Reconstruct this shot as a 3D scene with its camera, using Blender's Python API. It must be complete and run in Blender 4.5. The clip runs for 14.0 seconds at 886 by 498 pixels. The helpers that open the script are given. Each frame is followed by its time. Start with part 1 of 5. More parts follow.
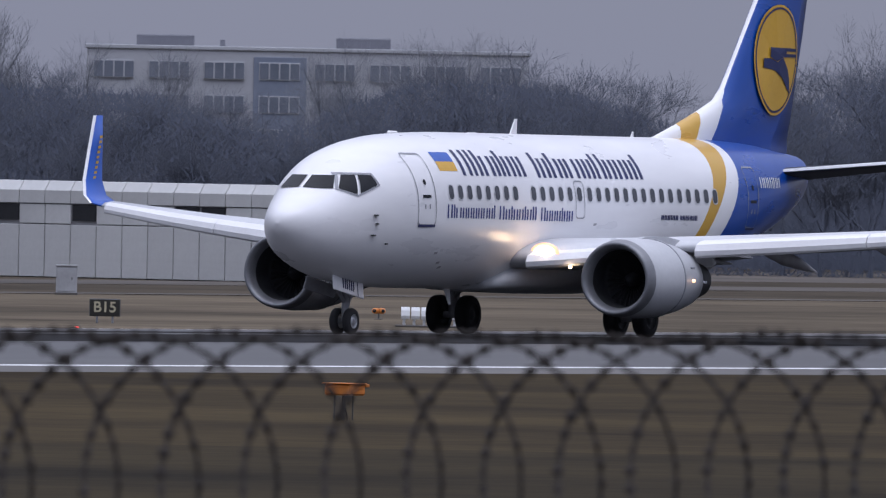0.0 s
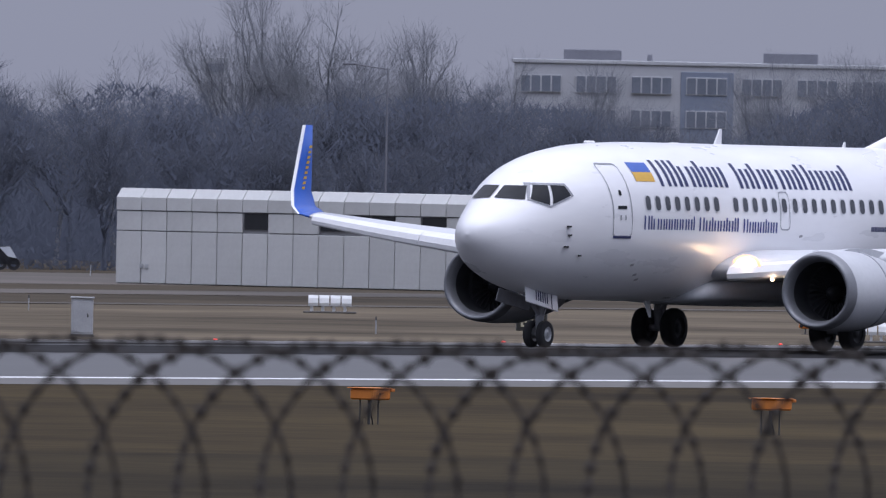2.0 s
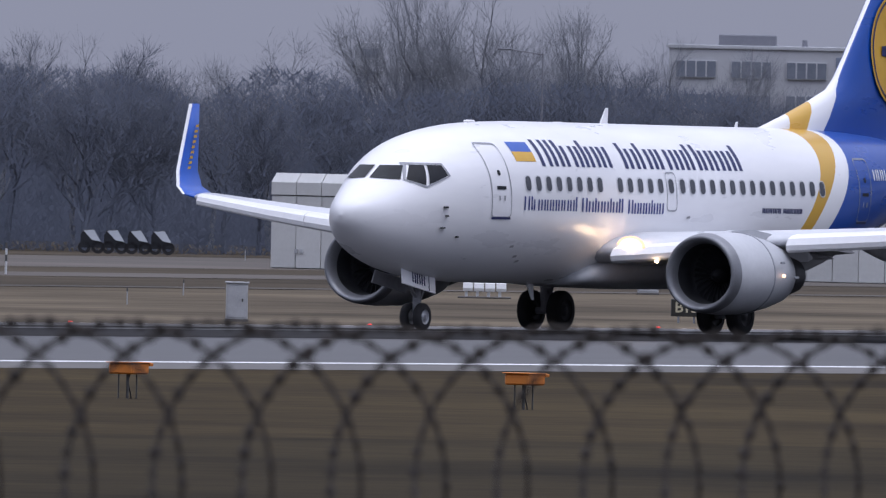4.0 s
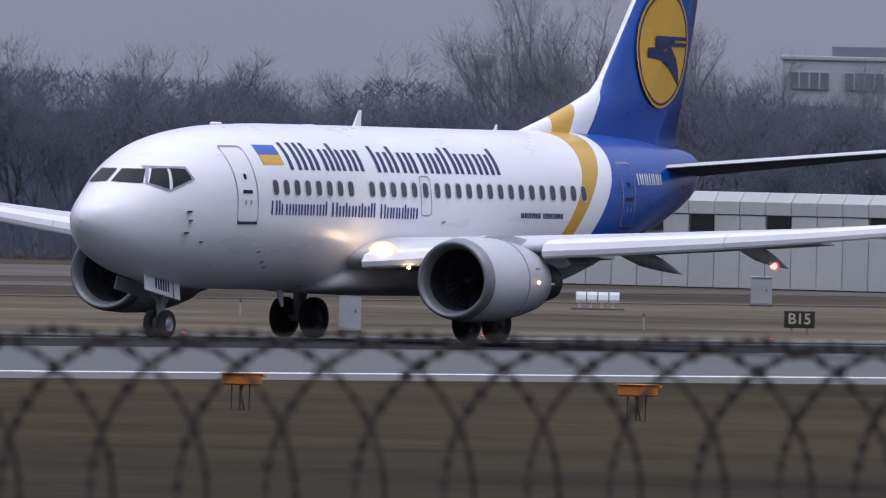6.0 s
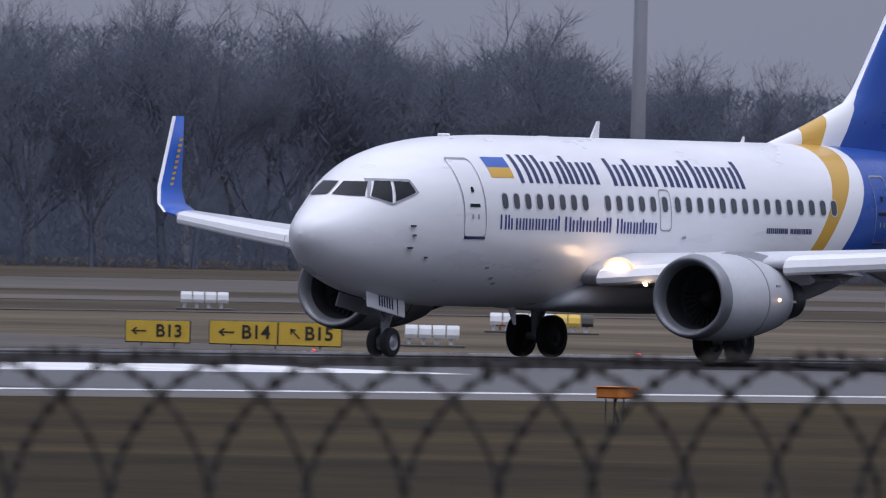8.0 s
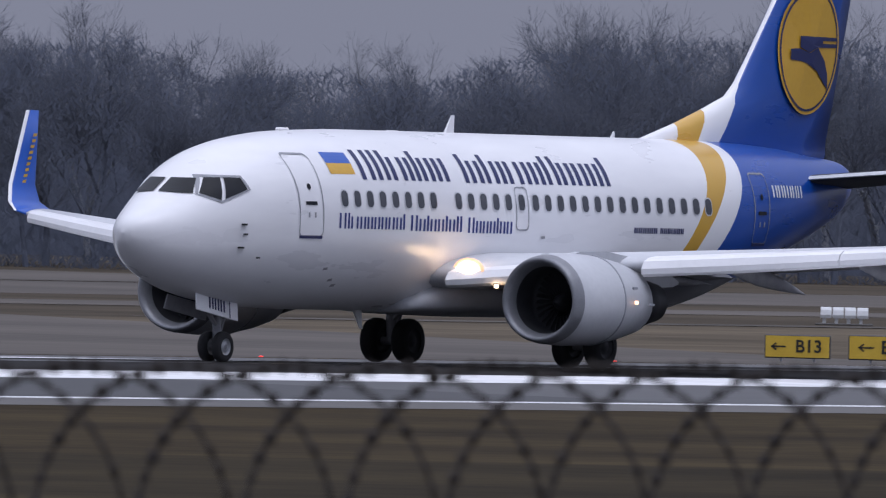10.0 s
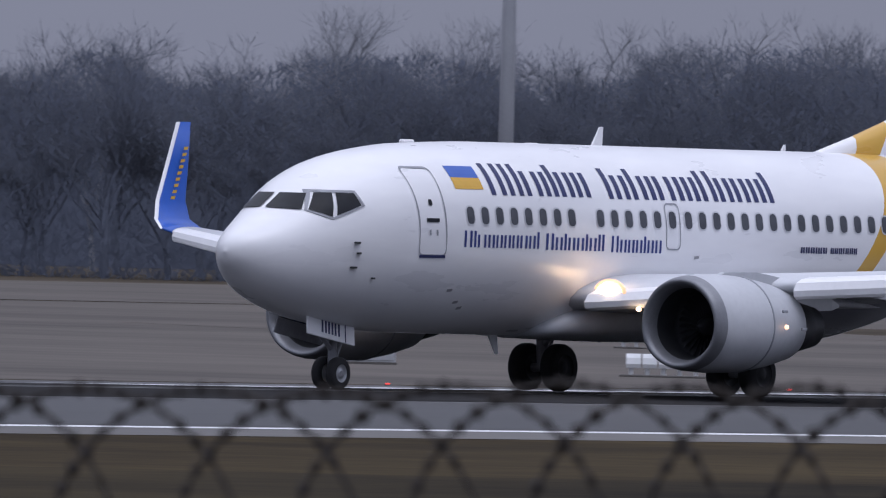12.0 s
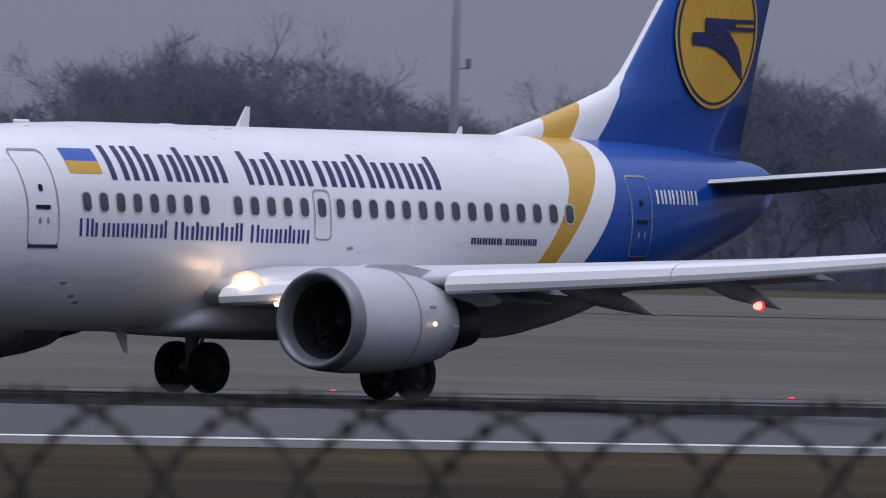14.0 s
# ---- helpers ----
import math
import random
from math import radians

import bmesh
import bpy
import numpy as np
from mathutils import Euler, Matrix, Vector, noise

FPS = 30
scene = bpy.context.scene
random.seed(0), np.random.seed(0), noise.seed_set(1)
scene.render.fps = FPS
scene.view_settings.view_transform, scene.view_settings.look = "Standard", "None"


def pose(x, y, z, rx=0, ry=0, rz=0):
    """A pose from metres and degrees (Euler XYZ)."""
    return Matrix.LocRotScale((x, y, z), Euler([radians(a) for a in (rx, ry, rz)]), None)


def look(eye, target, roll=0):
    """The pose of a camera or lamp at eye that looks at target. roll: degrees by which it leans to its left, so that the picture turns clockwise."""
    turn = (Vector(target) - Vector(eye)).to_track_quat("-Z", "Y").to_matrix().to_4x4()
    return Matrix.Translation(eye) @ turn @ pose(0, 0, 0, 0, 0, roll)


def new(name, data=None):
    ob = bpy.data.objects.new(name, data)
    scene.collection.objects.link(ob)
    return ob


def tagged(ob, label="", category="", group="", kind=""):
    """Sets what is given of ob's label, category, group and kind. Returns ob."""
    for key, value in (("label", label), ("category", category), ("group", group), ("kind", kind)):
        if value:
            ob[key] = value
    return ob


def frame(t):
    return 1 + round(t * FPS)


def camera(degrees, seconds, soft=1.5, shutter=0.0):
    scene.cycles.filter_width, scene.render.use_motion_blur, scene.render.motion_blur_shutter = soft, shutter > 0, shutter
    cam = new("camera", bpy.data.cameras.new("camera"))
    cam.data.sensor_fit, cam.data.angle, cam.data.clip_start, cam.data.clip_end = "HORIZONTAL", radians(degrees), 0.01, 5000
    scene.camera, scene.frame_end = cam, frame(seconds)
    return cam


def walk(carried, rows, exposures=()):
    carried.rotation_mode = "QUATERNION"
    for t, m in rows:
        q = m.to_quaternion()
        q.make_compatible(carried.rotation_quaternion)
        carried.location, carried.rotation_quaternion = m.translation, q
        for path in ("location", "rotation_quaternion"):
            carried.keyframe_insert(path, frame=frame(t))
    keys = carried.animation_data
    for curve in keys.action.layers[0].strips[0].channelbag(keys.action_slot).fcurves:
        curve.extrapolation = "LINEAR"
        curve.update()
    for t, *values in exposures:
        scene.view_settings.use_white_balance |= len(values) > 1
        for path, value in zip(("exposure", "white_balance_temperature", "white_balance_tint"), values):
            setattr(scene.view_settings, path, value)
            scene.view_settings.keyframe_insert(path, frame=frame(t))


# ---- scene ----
# One long lens on a mound beside the field; runway along X, centreline at y = 317, crown at z = 0.
cam = camera(2.0303, 14.0, soft=1.1, shutter=0.12)
EYE = (0.0, 0.0, 4.7135)
cam.data.dof.use_dof = True
cam.data.dof.focus_distance = 430.0
cam.data.dof.aperture_fstop = 35.0


def aim(azimuth, tilt, roll):
    a, e = radians(azimuth), radians(tilt)
    way = Vector((math.sin(a) * math.cos(e), math.cos(a) * math.cos(e), math.sin(e)))
    return look(EYE, Vector(EYE) + 600 * way, roll)


# seconds, azimuth from +Y towards +X, tilt, roll
PATH = [
    (0.0, 60.9616, -0.2163, 1.130),
    (0.5, 60.7784, -0.1979, 1.141),
    (1.0, 60.2251, -0.1861, 1.172),
    (1.5, 59.9973, -0.1907, 1.181),
    (2.0, 59.9827, -0.2021, 1.203),
    (2.5, 59.8678, -0.2052, 1.192),
    (2.7, 59.7837, -0.1997, 1.222),
    (4.8, 59.6158, -0.2483, 1.282),
    (5.0, 59.6185, -0.2526, 1.277),
    (5.5, 59.5874, -0.2432, 1.311),
    (6.0, 59.3691, -0.2234, 1.325),
    (6.5, 59.0954, -0.2196, 1.339),
    (7.0, 58.6058, -0.2176, 1.351),
    (7.5, 58.0570, -0.2164, 1.348),
    (7.7, 57.8712, -0.2122, 1.383),
    (9.8, 56.2697, -0.2099, 1.444),
    (10.0, 56.1414, -0.2088, 1.460),
    (10.5, 55.6192, -0.2079, 1.475),
    (11.0, 54.7367, -0.1959, 1.487),
    (11.5, 53.9733, -0.1841, 1.497),
    (12.0, 53.2012, -0.1844, 1.515),
    (12.5, 52.5910, -0.1826, 1.552),
    (13.0, 51.9046, -0.1679, 1.558),
    (13.5, 51.2210, -0.1866, 1.585),
    (14.0, 50.3051, -0.1998, 1.628),
]
walk(cam, [(t, aim(a, e, r)) for t, a, e, r in PATH], exposures=[(0.0, 0.07, 5900, 16.0), (0.6, 0.10, 5900, 16.0), (1.5, 0.20, 5900, 16.0), (2.1, 0.25, 5900, 16.0), (3.2, 0.24, 5900, 16.0), (5.5, 0.15, 5900, 16.0), (7.5, 0.01, 5900, 16.0), (10.0, -0.08, 5880, 16.0), (10.6, -0.14, 5875, 16.0), (11.5, -0.09, 5870, 16.0), (12.4, -0.08, 5860, 16.0), (13.0, -0.16, 5855, 16.0), (14.0, -0.22, 5850, 16.0)])

# ---- light: an overcast winter day ----
world = bpy.data.worlds.new("overcast_sky")
scene.world = world
world.use_nodes = True
wn, wl = world.node_tree.nodes, world.node_tree.links
wn.clear()
w_out = wn.new("ShaderNodeOutputWorld")
w_bg = wn.new("ShaderNodeBackground")
w_add = wn.new("ShaderNodeAddShader")
w_sky_bg = wn.new("ShaderNodeBackground")
sky = wn.new("ShaderNodeTexSky")
sky.sky_type = "NISHITA"
sky.sun_disc = False
SUN_ELEV, SUN_AZ = radians(66), radians(205)
sky.sun_elevation, sky.sun_rotation = SUN_ELEV, SUN_AZ
w_sky_bg.inputs["Strength"].default_value = 0.012
wl.new(sky.outputs[0], w_sky_bg.inputs["Color"])
w_tc = wn.new("ShaderNodeTexCoord")
w_sep = wn.new("ShaderNodeSeparateXYZ")
w_ramp = wn.new("ShaderNodeValToRGB")
wl.new(w_tc.outputs["Generated"], w_sep.inputs[0])
wl.new(w_sep.outputs["Z"], w_ramp.inputs[0])
els = w_ramp.color_ramp.elements
els[0].position, els[0].color = 0.0, (0.205, 0.212, 0.262, 1)
els[1].position, els[1].color = 1.0, (1.80, 1.82, 1.92, 1)
e_mid = els.new(0.18)
e_mid.color = (0.245, 0.253, 0.30, 1)
e_high = els.new(0.55)
e_high.color = (0.66, 0.67, 0.73, 1)
w_noise = wn.new("ShaderNodeTexNoise")
w_noise.inputs["Scale"].default_value = 9.0
w_noise.inputs["Detail"].default_value = 4.0
w_mul = wn.new("ShaderNodeMapRange")
w_mul.inputs["To Min"].default_value, w_mul.inputs["To Max"].default_value = 0.9, 1.1
w_mix = wn.new("ShaderNodeMixRGB")
w_mix.blend_type = "MULTIPLY"
w_mix.inputs["Fac"].default_value = 1.0
wl.new(w_tc.outputs["Generated"], w_noise.inputs["Vector"])
wl.new(w_noise.outputs["Fac"], w_mul.inputs["Value"])
wl.new(w_ramp.outputs["Color"], w_mix.inputs["Color1"])
wl.new(w_mul.outputs["Result"], w_mix.inputs["Color2"])
wl.new(w_mix.outputs["Color"], w_bg.inputs["Color"])
w_bg.inputs["Strength"].default_value = 1.0
wl.new(w_bg.outputs[0], w_add.inputs[0])
wl.new(w_sky_bg.outputs[0], w_add.inputs[1])
wl.new(w_add.outputs[0], w_out.inputs["Surface"])

sun_data = bpy.data.lights.new("sun", "SUN")
sun_data.energy, sun_data.angle, sun_data.color = 0.55, radians(30), (1.0, 0.97, 0.93)
sun = new("sun", sun_data)
sun.matrix_world = look((0, 0, 300), Vector((0, 0, 300)) - Vector((math.sin(SUN_AZ) * math.cos(SUN_ELEV), math.cos(SUN_AZ) * math.cos(SUN_ELEV), math.sin(SUN_ELEV))))

# ---- materials ----


def shader(name, rough=0.6, metal=0.0, spec=0.5):
    m = bpy.data.materials.new(name)
    m.use_nodes = True
    b = m.node_tree.nodes["Principled BSDF"]
    b.inputs["Roughness"].default_value = rough
    b.inputs["Metallic"].default_value = metal
    b.inputs["Specular IOR Level"].default_value = spec
    return m, m.node_tree.nodes, m.node_tree.links, b


def rgb(c):
    return (c[0], c[1], c[2], 1.0)


def surface(name, dark, light, scale=1.0, rough=0.6, metal=0.0, bump=0.0, fine=12.0, stretch=(1, 1, 1), spec=0.5, piece=0.0):
    """Colour that wanders between two tones at two scales, with fine relief; piece varies it from one piece to the next."""
    m, n, l, b = shader(name, rough, metal, spec)
    tc = n.new("ShaderNodeTexCoord")
    mp = n.new("ShaderNodeMapping")
    mp.inputs["Scale"].default_value = stretch
    l.new(tc.outputs["Object"], mp.inputs[0])
    big, small = n.new("ShaderNodeTexNoise"), n.new("ShaderNodeTexNoise")
    big.inputs["Scale"].default_value, big.inputs["Detail"].default_value = scale, 5
    small.inputs["Scale"].default_value, small.inputs["Detail"].default_value = scale * fine, 3
    l.new(mp.outputs[0], big.inputs["Vector"])
    l.new(mp.outputs[0], small.inputs["Vector"])
    add = n.new("ShaderNodeMath")
    add.operation = "ADD"
    half = n.new("ShaderNodeMath")
    half.operation = "MULTIPLY"
    half.inputs[1].default_value = 0.45
    l.new(small.outputs["Fac"], half.inputs[0])
    l.new(big.outputs["Fac"], add.inputs[0])
    l.new(half.outputs[0], add.inputs[1])
    rng = n.new("ShaderNodeMapRange")
    rng.inputs["From Min"].default_value, rng.inputs["From Max"].default_value = 0.45, 1.0
    l.new(add.outputs[0], rng.inputs["Value"])
    mix = n.new("ShaderNodeMixRGB")
    mix.inputs["Color1"].default_value, mix.inputs["Color2"].default_value = rgb(dark), rgb(light)
    l.new(rng.outputs["Result"], mix.inputs["Fac"])
    col = mix.outputs["Color"]
    if piece:
        info = n.new("ShaderNodeObjectInfo")
        pr = n.new("ShaderNodeMapRange")
        pr.inputs["To Min"].default_value, pr.inputs["To Max"].default_value = 1 - piece, 1 + piece
        l.new(info.outputs["Random"], pr.inputs["Value"])
        pm = n.new("ShaderNodeMixRGB")
        pm.blend_type = "MULTIPLY"
        pm.inputs["Fac"].default_value = 1
        l.new(col, pm.inputs["Color1"])
        l.new(pr.outputs["Result"], pm.inputs["Color2"])
        col = pm.outputs["Color"]
    l.new(col, b.inputs["Base Color"])
    if bump:
        bp = n.new("ShaderNodeBump")
        bp.inputs["Strength"].default_value = bump
        bp.inputs["Distance"].default_value = 0.02
        l.new(small.outputs["Fac"], bp.inputs["Height"])
        l.new(bp.outputs["Normal"], b.inputs["Normal"])
    return m


def glow(name, colour, power, body=(0.8, 0.8, 0.8)):
    m, n, l, b = shader(name, 0.3)
    b.inputs["Base Color"].default_value = rgb(body)
    b.inputs["Emission Color"].default_value = rgb(colour)
    b.inputs["Emission Strength"].default_value = power
    return m


WHITE, YELLOW, BLUE = (0.80, 0.80, 0.82), (0.57, 0.33, 0.035), (0.005, 0.062, 0.345)


def livery(name, lines, belly=False):
    """Gloss airliner paint: bands split where s - 10 (object X) crosses curves of height, each curve a + b z + c z^2."""
    m, n, l, b = shader(name, 0.28, 0.0, 0.5)
    b.inputs["Coat Weight"].default_value = 0.25
    b.inputs["Coat Roughness"].default_value = 0.12
    tc, sep = n.new("ShaderNodeTexCoord"), n.new("ShaderNodeSeparateXYZ")
    l.new(tc.outputs["Object"], sep.inputs[0])

    def calc(op, a, c):
        k = n.new("ShaderNodeMath")
        k.operation = op
        for i, v in enumerate((a, c)):
            if isinstance(v, (int, float)):
                k.inputs[i].default_value = v
            else:
                l.new(v, k.inputs[i])
        return k.outputs[0]

    def curve(abc):
        z = calc("MAXIMUM", sep.outputs["Z"], 2.3)
        return calc("ADD", abc[0], calc("MULTIPLY", z, calc("ADD", abc[1], calc("MULTIPLY", abc[2], z))))

    stain = n.new("ShaderNodeTexNoise")
    stain.inputs["Scale"].default_value, stain.inputs["Detail"].default_value = 0.9, 6
    mp = n.new("ShaderNodeMapping")
    mp.inputs["Scale"].default_value = (0.5, 1, 2.2)
    l.new(tc.outputs["Object"], mp.inputs[0])
    l.new(mp.outputs[0], stain.inputs["Vector"])
    first = n.new("ShaderNodeMixRGB")
    first.inputs["Color1"].default_value, first.inputs["Color2"].default_value = rgb((0.70, 0.70, 0.73)), rgb(WHITE)
    sr = n.new("ShaderNodeMapRange")
    sr.inputs["From Min"].default_value, sr.inputs["From Max"].default_value = 0.2, 0.7
    l.new(stain.outputs["Fac"], sr.inputs["Value"])
    l.new(sr.outputs["Result"], first.inputs["Fac"])
    col = first.outputs["Color"]
    for colour, abc in lines:
        edge = curve(abc)
        mask = calc("GREATER_THAN", calc("SUBTRACT", sep.outputs["X"], edge), 0.0)
        mix = n.new("ShaderNodeMixRGB")
        l.new(mask, mix.inputs["Fac"])
        l.new(col, mix.inputs["Color1"])
        mix.inputs["Color2"].default_value = rgb(colour)
        col = mix.outputs["Color"]
    # shade under the aft belly, put into the paint as a dark tone
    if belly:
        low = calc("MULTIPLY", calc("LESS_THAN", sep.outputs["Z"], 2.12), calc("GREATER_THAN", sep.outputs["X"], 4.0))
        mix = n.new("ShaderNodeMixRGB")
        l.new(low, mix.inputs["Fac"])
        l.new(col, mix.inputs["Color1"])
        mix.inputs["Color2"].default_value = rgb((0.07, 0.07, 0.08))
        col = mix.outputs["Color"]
    l.new(col, b.inputs["Base Color"])
    rr = n.new("ShaderNodeMapRange")
    rr.inputs["To Min"].default_value, rr.inputs["To Max"].default_value = 0.2, 0.4
    l.new(stain.outputs["Fac"], rr.inputs["Value"])
    l.new(rr.outputs["Result"], b.inputs["Roughness"])
    return m


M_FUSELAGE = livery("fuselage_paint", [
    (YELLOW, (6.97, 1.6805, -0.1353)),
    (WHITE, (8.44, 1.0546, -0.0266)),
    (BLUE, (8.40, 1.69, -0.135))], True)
M_FIN = livery("fin_paint", [
    (YELLOW, (9.485, 0.58, 0.0)),
    (WHITE, (9.65, 0.71, 0.0)),
    (BLUE, (10.12, 0.79, 0.0))])
M_WHITE = surface("white_gloss_paint", (0.72, 0.72, 0.74), (0.81, 0.81, 0.83), 0.8, 0.3)
M_GREY = surface("grey_aircraft_paint", (0.42, 0.43, 0.46), (0.52, 0.53, 0.56), 0.6, 0.38)
M_WING = surface("wing_grey_paint", (0.50, 0.51, 0.54), (0.60, 0.61, 0.64), 0.5, 0.4)
M_BLUE = surface("blue_gloss_paint", (0.006, 0.07, 0.38), (0.008, 0.085, 0.45), 0.8, 0.3)
M_YELLOW = surface("yellow_gloss_paint", (0.58, 0.33, 0.03), (0.66, 0.39, 0.04), 0.8, 0.35)
M_NAVY = surface("navy_marking_film", (0.010, 0.016, 0.085), (0.014, 0.022, 0.11), 2, 0.4)
M_TEXTBLUE = surface("blue_marking_film", (0.012, 0.028, 0.17), (0.018, 0.036, 0.21), 2, 0.4)
M_FLAGBLUE = surface("mid_blue_marking_film", (0.03, 0.10, 0.42), (0.04, 0.12, 0.47), 2, 0.4)
M_GLASS = surface("dark_cabin_glass", (0.010, 0.011, 0.014), (0.019, 0.021, 0.027), 3, 0.3, spec=0.14)
M_CABINGLASS = surface("grey_cabin_window", (0.055, 0.058, 0.070), (0.09, 0.094, 0.11), 3, 0.25, spec=0.3)
M_LINE = surface("grey_door_outline", (0.25, 0.26, 0.29), (0.31, 0.32, 0.35), 3, 0.5)
M_STEEL = surface("bare_inlet_metal", (0.17, 0.175, 0.195), (0.24, 0.245, 0.265), 2, 0.42, metal=0.4)
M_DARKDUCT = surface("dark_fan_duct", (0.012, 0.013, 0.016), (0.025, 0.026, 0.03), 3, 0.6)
# near black, so the blades hardly show in the inlet
M_FAN = surface("near_black_fan_blades", (0.014, 0.014, 0.017), (0.03, 0.03, 0.036), 3, 0.5, metal=0.4)
M_RUBBER = surface("tyre_rubber", (0.012, 0.012, 0.014), (0.022, 0.022, 0.025), 6, 0.8)
M_RIM = surface("grey_wheel_rim", (0.30, 0.31, 0.33), (0.45, 0.46, 0.48), 5, 0.4, metal=0.4)
M_DARKRIM = surface("dark_main_rim", (0.03, 0.03, 0.034), (0.07, 0.07, 0.075), 5, 0.6, metal=0.3)
M_STAINED = surface("stained_dark_cabinet", (0.13, 0.125, 0.13), (0.24, 0.235, 0.235), 3, 0.7)
M_STRUT = surface("gear_leg_paint", (0.22, 0.22, 0.24), (0.33, 0.33, 0.35), 4, 0.45)
M_LAMP = glow("landing_lamp_glass", (1.0, 0.66, 0.34), 11.0)
# weak orange glow for the halo round the landing lamp
M_LAMPHALO = glow("lamp_halo_ring", (1.0, 0.50, 0.20), 1.0, (0.6, 0.5, 0.4))
M_STROBE = glow("red_beacon_glass", (1.0, 0.32, 0.22), 2.4)
M_AMBERGLOW = glow("small_amber_lamp", (1.0, 0.5, 0.22), 2.2)
M_REDLAMP = glow("red_edge_lamp_and_halo", (1.0, 0.05, 0.03), 1.2, (0.25, 0.01, 0.01))
M_ASPHALT = surface("runway_asphalt", (0.036, 0.0355, 0.037), (0.064, 0.0625, 0.064), 0.06, 0.55, fine=16, stretch=(0.25, 1, 1), bump=0.2)
M_RUBBERED = surface("rubbered_asphalt", (0.009, 0.009, 0.010), (0.026, 0.025, 0.026), 0.06, 0.9, fine=12, stretch=(0.2, 1, 1), spec=0.08)
M_CONCRETE = surface("taxiway_concrete", (0.042, 0.0355, 0.0302), (0.112, 0.0965, 0.0835), 0.045, 0.8, fine=7, stretch=(0.9, 0.55, 1), spec=0.25)
M_SHOULDER = surface("light_shoulder", (0.055, 0.051, 0.048), (0.115, 0.107, 0.100), 0.05, 0.65, fine=14, stretch=(0.5, 1, 1))
M_MARK = surface("runway_marking_paint", (0.55, 0.55, 0.56), (0.80, 0.80, 0.81), 0.4, 0.7, fine=9)
M_WORNMARK = surface("worn_marking_paint", (0.03, 0.03, 0.031), (0.12, 0.12, 0.122), 0.4, 0.9, fine=9, spec=0.1)
M_YMARK = surface("yellow_taxi_line", (0.50, 0.30, 0.04), (0.60, 0.38, 0.06), 0.4, 0.7)
M_GRASS = surface("winter_grass", (0.012, 0.0082, 0.0034), (0.058, 0.0420, 0.0185), 0.06, 1.0, fine=13, stretch=(0.8, 1, 1), spec=0.1)
M_DARKGRASS = surface("darker_grass", (0.0075, 0.0055, 0.0023), (0.043, 0.0320, 0.0146), 0.06, 1.0, fine=13, stretch=(0.8, 1, 1), spec=0.1)
M_WORN = surface("rubber_stained_asphalt", (0.016, 0.016, 0.018), (0.034, 0.034, 0.036), 0.06, 0.6, fine=20, stretch=(0.04, 1, 1))
M_BROWNGRASS = surface("brown_winter_grass", (0.026, 0.021, 0.0145), (0.088, 0.071, 0.051), 0.06, 1.0, fine=7, stretch=(0.6, 1, 1), spec=0.1)
M_DRYGRASS = surface("dry_tan_grass", (0.036, 0.029, 0.020), (0.150, 0.121, 0.085), 0.06, 1.0, fine=7, stretch=(0.5, 1, 1), spec=0.1)
M_PANEL = surface("pale_metal_cladding", (0.46, 0.465, 0.465), (0.56, 0.565, 0.565), 0.5, 0.55, piece=0.05)
M_SEAM = surface("dark_cladding_joint", (0.15, 0.15, 0.16), (0.20, 0.20, 0.21), 2, 0.8)
M_WINDOWDARK = surface("dark_window_glass", (0.012, 0.013, 0.016), (0.022, 0.024, 0.028), 1, 0.15)
M_CABINET = surface("weathered_grey_cabinet", (0.30, 0.31, 0.33), (0.42, 0.43, 0.45), 2, 0.6)
M_LIGHTBOX = surface("white_light_housing", (0.50, 0.51, 0.52), (0.62, 0.63, 0.64), 2, 0.5)
M_ORANGE = surface("orange_housing_paint", (0.50, 0.15, 0.015), (0.62, 0.21, 0.03), 3, 0.5)
M_SIGNYELLOW = surface("yellow_sign_face", (0.55, 0.36, 0.03), (0.66, 0.45, 0.05), 2, 0.45)
M_SIGNPALE = surface("faded_pale_letters", (0.40, 0.37, 0.26), (0.52, 0.48, 0.34), 2, 0.5)
M_SIGNBLACK = surface("black_sign_face", (0.014, 0.014, 0.012), (0.025, 0.025, 0.02), 2, 0.45)
M_SIGNFRAME = surface("dark_sign_frame", (0.05, 0.05, 0.05), (0.09, 0.09, 0.09), 2, 0.6)
# haze over the woods is put into these lightened, bluish colours
M_BARK = surface("haze_tinted_bark", (0.136, 0.152, 0.196), (0.168, 0.186, 0.236), 0.7, 1.0, spec=0.1)
M_TWIG = surface("haze_tinted_twigs", (0.128, 0.139, 0.172), (0.165, 0.178, 0.216), 0.5, 1.0, spec=0.1)
# paler pair for rear and tall trees: more haze put into the colour
M_HAZEBARK = surface("hazed_winter_bark", (0.20, 0.21, 0.24), (0.26, 0.27, 0.30), 0.7, 1.0, spec=0.1)
M_HAZETWIG = surface("hazed_bare_twigs", (0.20, 0.21, 0.24), (0.26, 0.27, 0.30), 0.5, 1.0, spec=0.1)
M_BRUSH = surface("haze_tinted_undergrowth", (0.120, 0.135, 0.178), (0.152, 0.170, 0.222), 0.12, 1.0, spec=0.05, stretch=(1, 1, 0.5))
